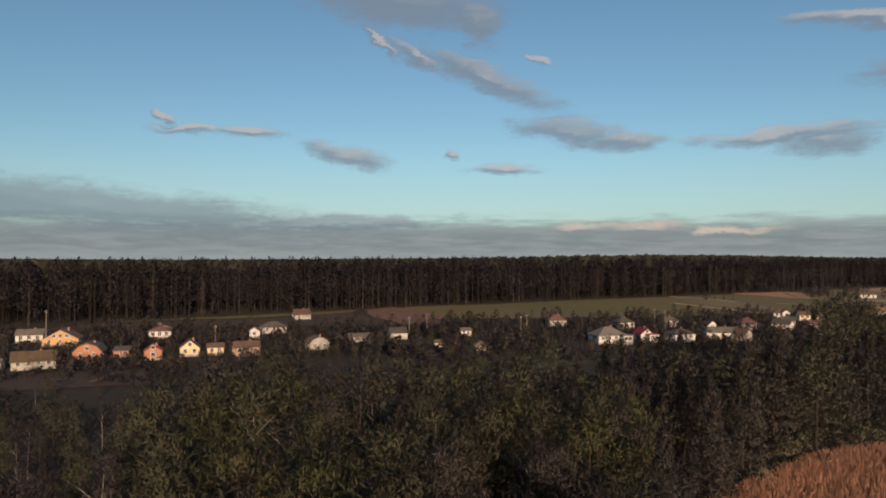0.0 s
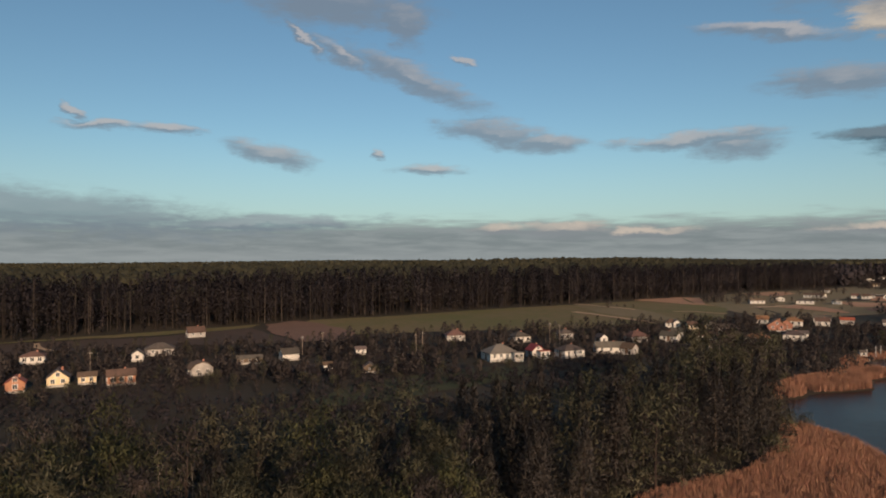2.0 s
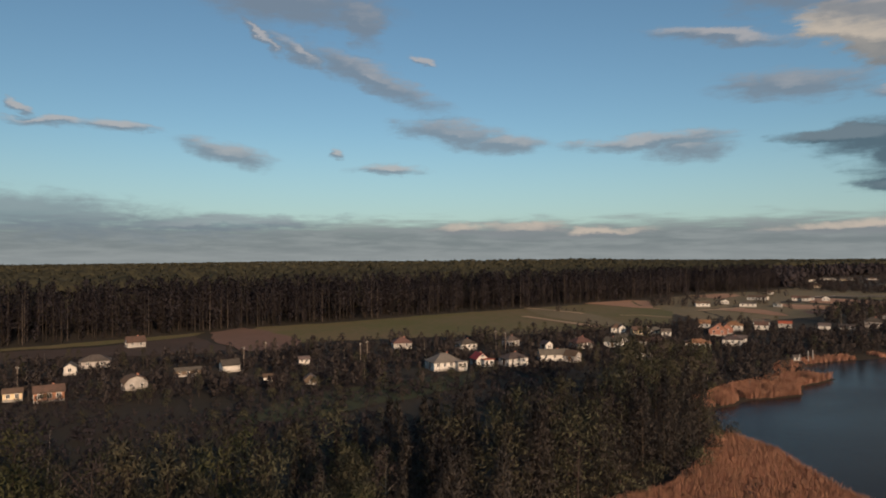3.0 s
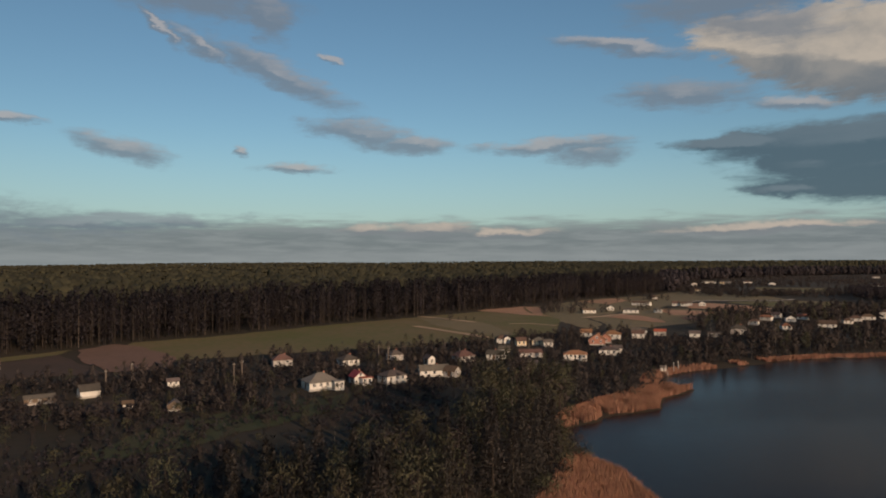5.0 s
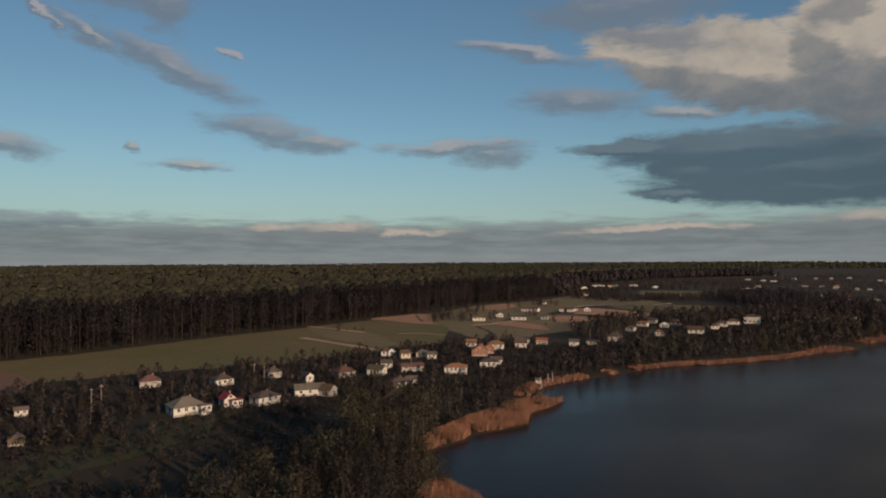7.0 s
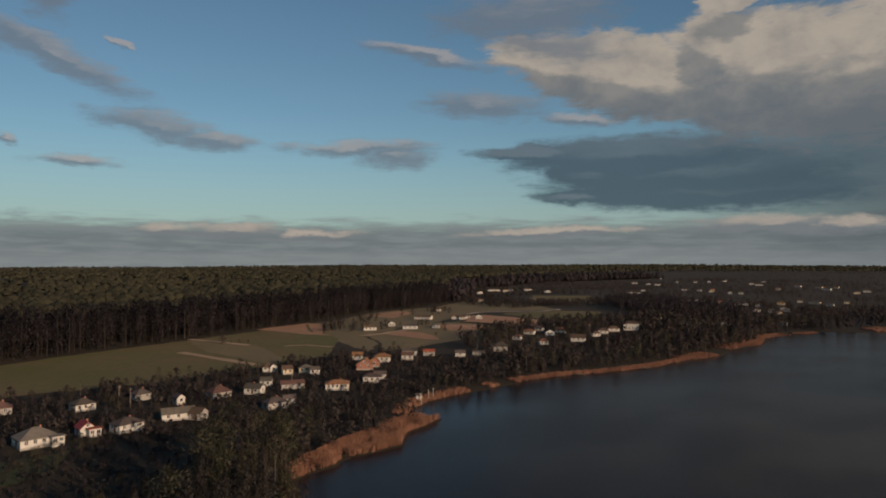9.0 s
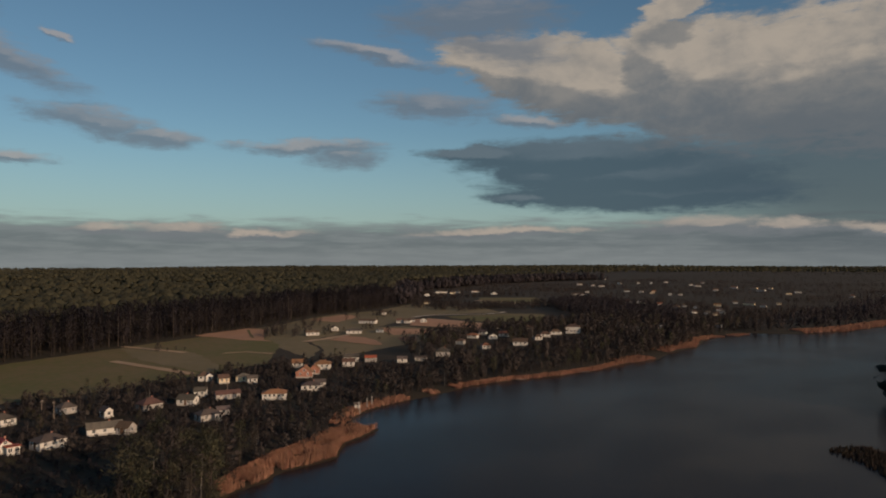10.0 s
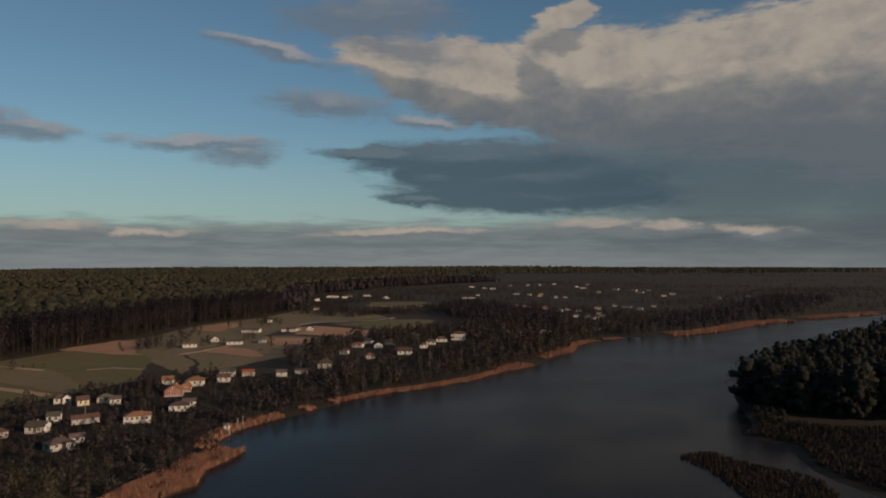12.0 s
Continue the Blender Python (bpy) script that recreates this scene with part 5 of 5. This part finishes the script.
grow("forest", s, fr.uniform(21.3, 23.8, len(s)), ("round", "leafy", "round"), 5, 1.50, "dense brown-green forest canopy reaching far back", 3, False, "canopy", 3, 0.62)
s = scatter(-2200, 3600, -300, 3600, 33.0)
d = behind_edge(s[:, 0], s[:, 1])
s = s[(d > 500) & (np.hypot(s[:, 0], s[:, 1]) < 4200)]
grow("forest", s, fr.uniform(18, 23, len(s)), ("round", "round"), 3, 2.40, "distant forest canopy up to the skyline", 4, False, "canopy", 2, 0.62)

# the rest of the wood and of the village gardens
for words, test in (("dense olive-brown wood below the village", lambda p: p[6] == "trees of the wood"), ("bare trees and bushes of the village gardens", lambda p: p[6] != "trees of the wood")):
    own = [p for p in REST if test(p)]
    if own:
        grow("wood" if "wood" in words else "garden_trees", [(p[2], p[3]) for p in own], [p[4] for p in own], ("round", "round", "twiggy"), 90, 0.40, words, 8, True, "garden_crown", 9)

# low scrub over the slope between the wood and the village, and about the gardens
c = scatter(-140, 262, 112, 312, 1.9)
rough = np.sin(c[:, 0] / 9 + np.sin(c[:, 1] / 13)) + np.sin(c[:, 1] / 8 + c[:, 0] / 21)
inside = np.array([in_polygon(x, y, CLEARING) or in_polygon(x, y, VILLAGE) for x, y in c])
clear = inside & (rough > -0.9) & (lake_distance(c[:, 0], c[:, 1]) < -4)
for hx, hy, half, tall in HOUSES:
    clear &= np.hypot(c[:, 0] - hx, c[:, 1] - hy) > half + 1.2
c = c[clear]
grow("scrub", c, fr.uniform(0.7, 2.0, len(c)), ("round",), 16, 0.34, "low dark brown scrub and brambles on the slope", 14, False, "far_crown", 2)

# groves, hedges and gardens about the far houses
spots = []
for x0, x1, y0, y1, n in ((440, 700, 225, 345, 620), (560, 900, 190, 360, 800), (560, 1000, 380, 760, 2300), (900, 1500, 150, 820, 4600), (270, 420, 380, 480, 70), (800, 1600, 60, 300, 2400), (500, 640, 470, 660, 900), (640, 1100, 620, 1000, 2200), (1400, 2600, 0, 900, 3000)):
    c = np.stack([fr.uniform(x0, x1, n), fr.uniform(y0, y1, n)], 1)
    keep = np.sin(c[:, 0] / 23 + 2 * np.sin(c[:, 1] / 41)) + np.sin(c[:, 1] / 29 + c[:, 0] / 57) > -0.75
    spots.append(c[keep])
spots = np.concatenate(spots)
clear = lake_distance(spots[:, 0], spots[:, 1]) < -6
tall_here = fr.uniform(3, 8, len(spots))
OPEN = [(440, 458, 8, 0), (470, 445, 10, 0), (505, 434, 10, 0), (300, 385, 12, 0), (400, 390, 30, 0), (365, 370, 20, 0), (660, 560, 40, 0)]
for hx, hy, half, tall in HOUSES + OPEN:
    clear &= np.hypot(spots[:, 0] - hx, spots[:, 1] - hy) > half + 2.5
    for ex, ey, ez in ((10.0, 21.7, 45.0), (25.3, 11.9, 57.0)):
        dx, dy = hx - ex, hy - ey
        far = math.hypot(dx, dy)
        along, across = ((spots[:, 0] - ex) * dx + (spots[:, 1] - ey) * dy) / far, np.abs((spots[:, 0] - ex) * dy - (spots[:, 1] - ey) * dx) / far
        clear &= ~((along < far) & (across < half * 0.9) & (tall_here + 3 > ez + ((4.2 if far < 500 else 5.4) - ez) * along / far))
clear &= ~((spots[:, 0] > 573) & (spots[:, 0] < 740) & (spots[:, 1] > 507) & (spots[:, 1] < 618))
clear &= ~((spots[:, 0] > 320) & (spots[:, 0] < 525) & (spots[:, 1] > 338) & (spots[:, 1] < 468))
spots, tall_here = spots[clear], tall_here[clear]
near = spots[:, 0] < 760
grow("grove", spots[near], tall_here[near], ("round", "twiggy", "round"), 56, 0.55, "dark bare groves and hedges about the houses", 9, False, "garden_crown", 7)
spots = spots[~near]
grow("grove", spots, tall_here[~near], ("round", "twiggy", "round"), 6, 0.9, "dark bare groves and garden trees about far houses", 5, False, "garden_crown", 3)

# dark wooded headland across the lake
DARKWOOD = [(516, 262), (519, 336), (560, 400), (636, 470), (720, 480), (672, 400), (655, 350), (636, 318), (580, 285)]
c = scatter(510, 725, 255, 485, 4.6)
c = c[[in_polygon(x, y, DARKWOOD) for x, y in c]]
c = c[[all(math.hypot(x - h[0], y - h[1]) > h[2] + 3 for h in HOUSES) for x, y in c]]
grow("grove", c, fr.uniform(7, 11.5, len(c)), ("round", "twiggy", "leafy"), 26, 0.7, "dense dark reddish-brown grove between the villages", 13, False, "far_crown", 6)
HEAD = [(316, 75), (324, 78), (343, 84), (420, 74), (520, 55), (630, 46), (700, 20), (680, -20), (420, -30), (330, -10), (316, 30), (312, 58)]
c = scatter(295, 790, -110, 86, 4.6)
c = c[[in_polygon(x, y, HEAD) for x, y in c]]
c = c[(c[:, 1] > 8) | (fr.random(len(c)) < 0.3)]
# crowns and bank bushes take the colour with the cloud shadow in it
grow("headland_wood", c, fr.uniform(14, 20, len(c)), ("round", "leafy"), 110, 0.62, "wooded headland rising from the lake, cloud shade in its colour", 6, False, "shaded_crown", 11, 0.32)
c = scatter(240, 560, -60, 100, 2.8)
d = lake_distance(c[:, 0], c[:, 1])
c = c[(d < -0.3) & (d > -9) & (c[:, 0] > 292)]
grow("undergrowth", c, fr.uniform(2.5, 6, len(c)), ("round",), 26, 0.6, "bushes along the headland's bank, cloud shade in their colour", 12, False, "shaded_crown")
# a belt of trees behind the far shore
c = scatter(560, 1100, 60, 215, 8.0)
c = c[lake_distance(c[:, 0], c[:, 1]) < -9]
c = c[(c[:, 0] < 700) | (c[:, 1] > 140)]
grow("shore_wood", c, fr.uniform(7, 14, len(c)), ("round", "twiggy"), 20, 0.70, "belt of dark bare trees along the far shore", 7, False, "far_crown", 8)


# ---- reeds ----
def reed_bed(points, tall, wide, mat, label, seed):
    """Reeds: clumps of three leaning blades each, in one mesh."""
    rg = np.random.default_rng(seed)
    points = np.asarray(points, float)
    n = len(points)
    z = np.maximum(height(points[:, 0], points[:, 1]), -0.3)
    V, F = [], []
    h = tall * rg.uniform(0.65, 1.12, n)
    for k in range(3):
        a = rg.random(n) * np.pi
        lean = rg.normal(size=(n, 2)) * 0.14 * tall
        w = wide * rg.uniform(0.5, 1.2, n)
        cx, cy = np.cos(a) * w, np.sin(a) * w
        off = rg.normal(size=(n, 2)) * wide * 1.2
        bx, by = points[:, 0] + off[:, 0], points[:, 1] + off[:, 1]
        V.append(np.stack([np.stack([bx - cx, by - cy, z - 0.2], 1), np.stack([bx + cx, by + cy, z - 0.2], 1),
                           np.stack([bx + cx * 0.8 + lean[:, 0] * 0.5, by + cy * 0.8 + lean[:, 1] * 0.5, z + h * 0.7], 1),
                           np.stack([bx + lean[:, 0], by + lean[:, 1], z + h], 1),
                           np.stack([bx - cx * 0.8 + lean[:, 0] * 0.5, by - cy * 0.8 + lean[:, 1] * 0.5, z + h * 0.7], 1)], 1).reshape(-1, 3))
        F.append(np.arange(n)[:, None] * 5 + np.array([[0, 1, 2, 3, 4]]) + k * 5 * n)
    ob = mesh_object("reeds", np.concatenate(V).tolist(), np.concatenate(F).tolist(), mat)
    return tagged(ob, label, "reeds", kind="stuff")


def fill(poly, spacing):
    xs, ys = [p[0] for p in poly], [p[1] for p in poly]
    c = scatter(min(xs), max(xs), min(ys), max(ys), spacing)
    return c[[in_polygon(x, y, poly) for x, y in c]]


REED_NEAR = [(4, 84), (20, 97), (39, 109), (56, 114), (69, 124), (79, 135), (84, 140), (87.5, 139), (87.5, 127), (84, 117), (80.5, 106), (79, 85), (60, 82), (30, 78)]
reed_bed(fill(REED_NEAR, 0.29), 1.9, 0.038, M["reed"], "bed of dry orange-brown reeds beside the wood", 31)
REED_SPIT = [(97, 162.6), (104, 164.6), (110, 165.6), (116, 170), (125, 169), (135, 170), (137.5, 173.5), (145.5, 180.5), (152, 182), (163.5, 187), (158, 192), (146, 191), (132, 184), (118, 179), (106, 173), (98, 168)]
spit = fill(REED_SPIT, 0.30)
spit = spit[np.sin(spit[:, 0] / 2.3 + spit[:, 1] / 3.1) + np.sin(spit[:, 1] / 1.7 - spit[:, 0] / 4.3) + 0.7 * fr.random(len(spit)) > -0.75]
reed_bed(spit, 1.9, 0.06, M["reed"], "spit of tall dry reeds reaching into the lake", 32)
shore = []
line = [(160, 190), (159, 197), (166, 205), (176, 210), (186, 212.5), (201, 213.5), (219, 214.5), (240, 216.5), (259, 213.5), (276, 207), (294, 204), (311, 201), (340, 202), (366, 198), (395, 206), (413, 208), (428, 205), (462, 218), (480, 220), (506, 215), (524, 209)]
for (ax, ay), (bx, by) in zip(line, line[1:]):
    long = math.hypot(bx - ax, by - ay)
    n = int(long * (18 if ax < 320 else 20))
    t, u = fr.random(n), fr.random(n)
    deep = 6.5 if ax < 230 else 4.0 if ax < 320 else 11.0 if ax < 430 else 7.0
    shore.append(np.stack([ax + t * (bx - ax) - (by - ay) / long * (u * deep - 0.6), ay + t * (by - ay) + (bx - ax) / long * (u * deep - 0.6)], 1))
shore = np.concatenate(shore)
shore = shore[np.sin(shore[:, 0] / 9.0) + np.sin(shore[:, 0] / 23.0 + 1) + 0.6 * np.sin(shore[:, 0] / 3.7) > -1.25]
reed_bed(shore, 1.15, 0.16, M["reed"], "strip of dry reeds along the village shore", 33)
far = []
for (ax, ay), (bx, by) in (((559, 183), (591, 167)), ((591, 167), (641, 159)), ((641, 159), (714, 148)), ((714, 148), (741, 130)), ((777, 122), (900, 70))):
    long = math.hypot(bx - ax, by - ay)
    n = int(long * 13)
    t, u = fr.random(n), fr.random(n)
    far.append(np.stack([ax + t * (bx - ax) - (by - ay) / long * u * 15, ay + t * (by - ay) + (bx - ax) / long * u * 15], 1))
reed_bed(np.concatenate(far), 1.5, 0.5, M["reed"], "band of dry reeds along the far shore", 34)
# reeds before the headland, with the cloud's shade painted into their colour
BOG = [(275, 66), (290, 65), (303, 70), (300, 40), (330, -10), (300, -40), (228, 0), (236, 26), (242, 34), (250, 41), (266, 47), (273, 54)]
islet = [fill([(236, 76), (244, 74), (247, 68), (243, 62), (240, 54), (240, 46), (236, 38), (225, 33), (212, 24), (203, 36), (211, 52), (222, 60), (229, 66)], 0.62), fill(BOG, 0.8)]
reed_bed(np.concatenate(islet), 1.4, 0.12, M["shaded_reed"], "reed islet and reed bog before the headland, cloud shade in their colour", 35)
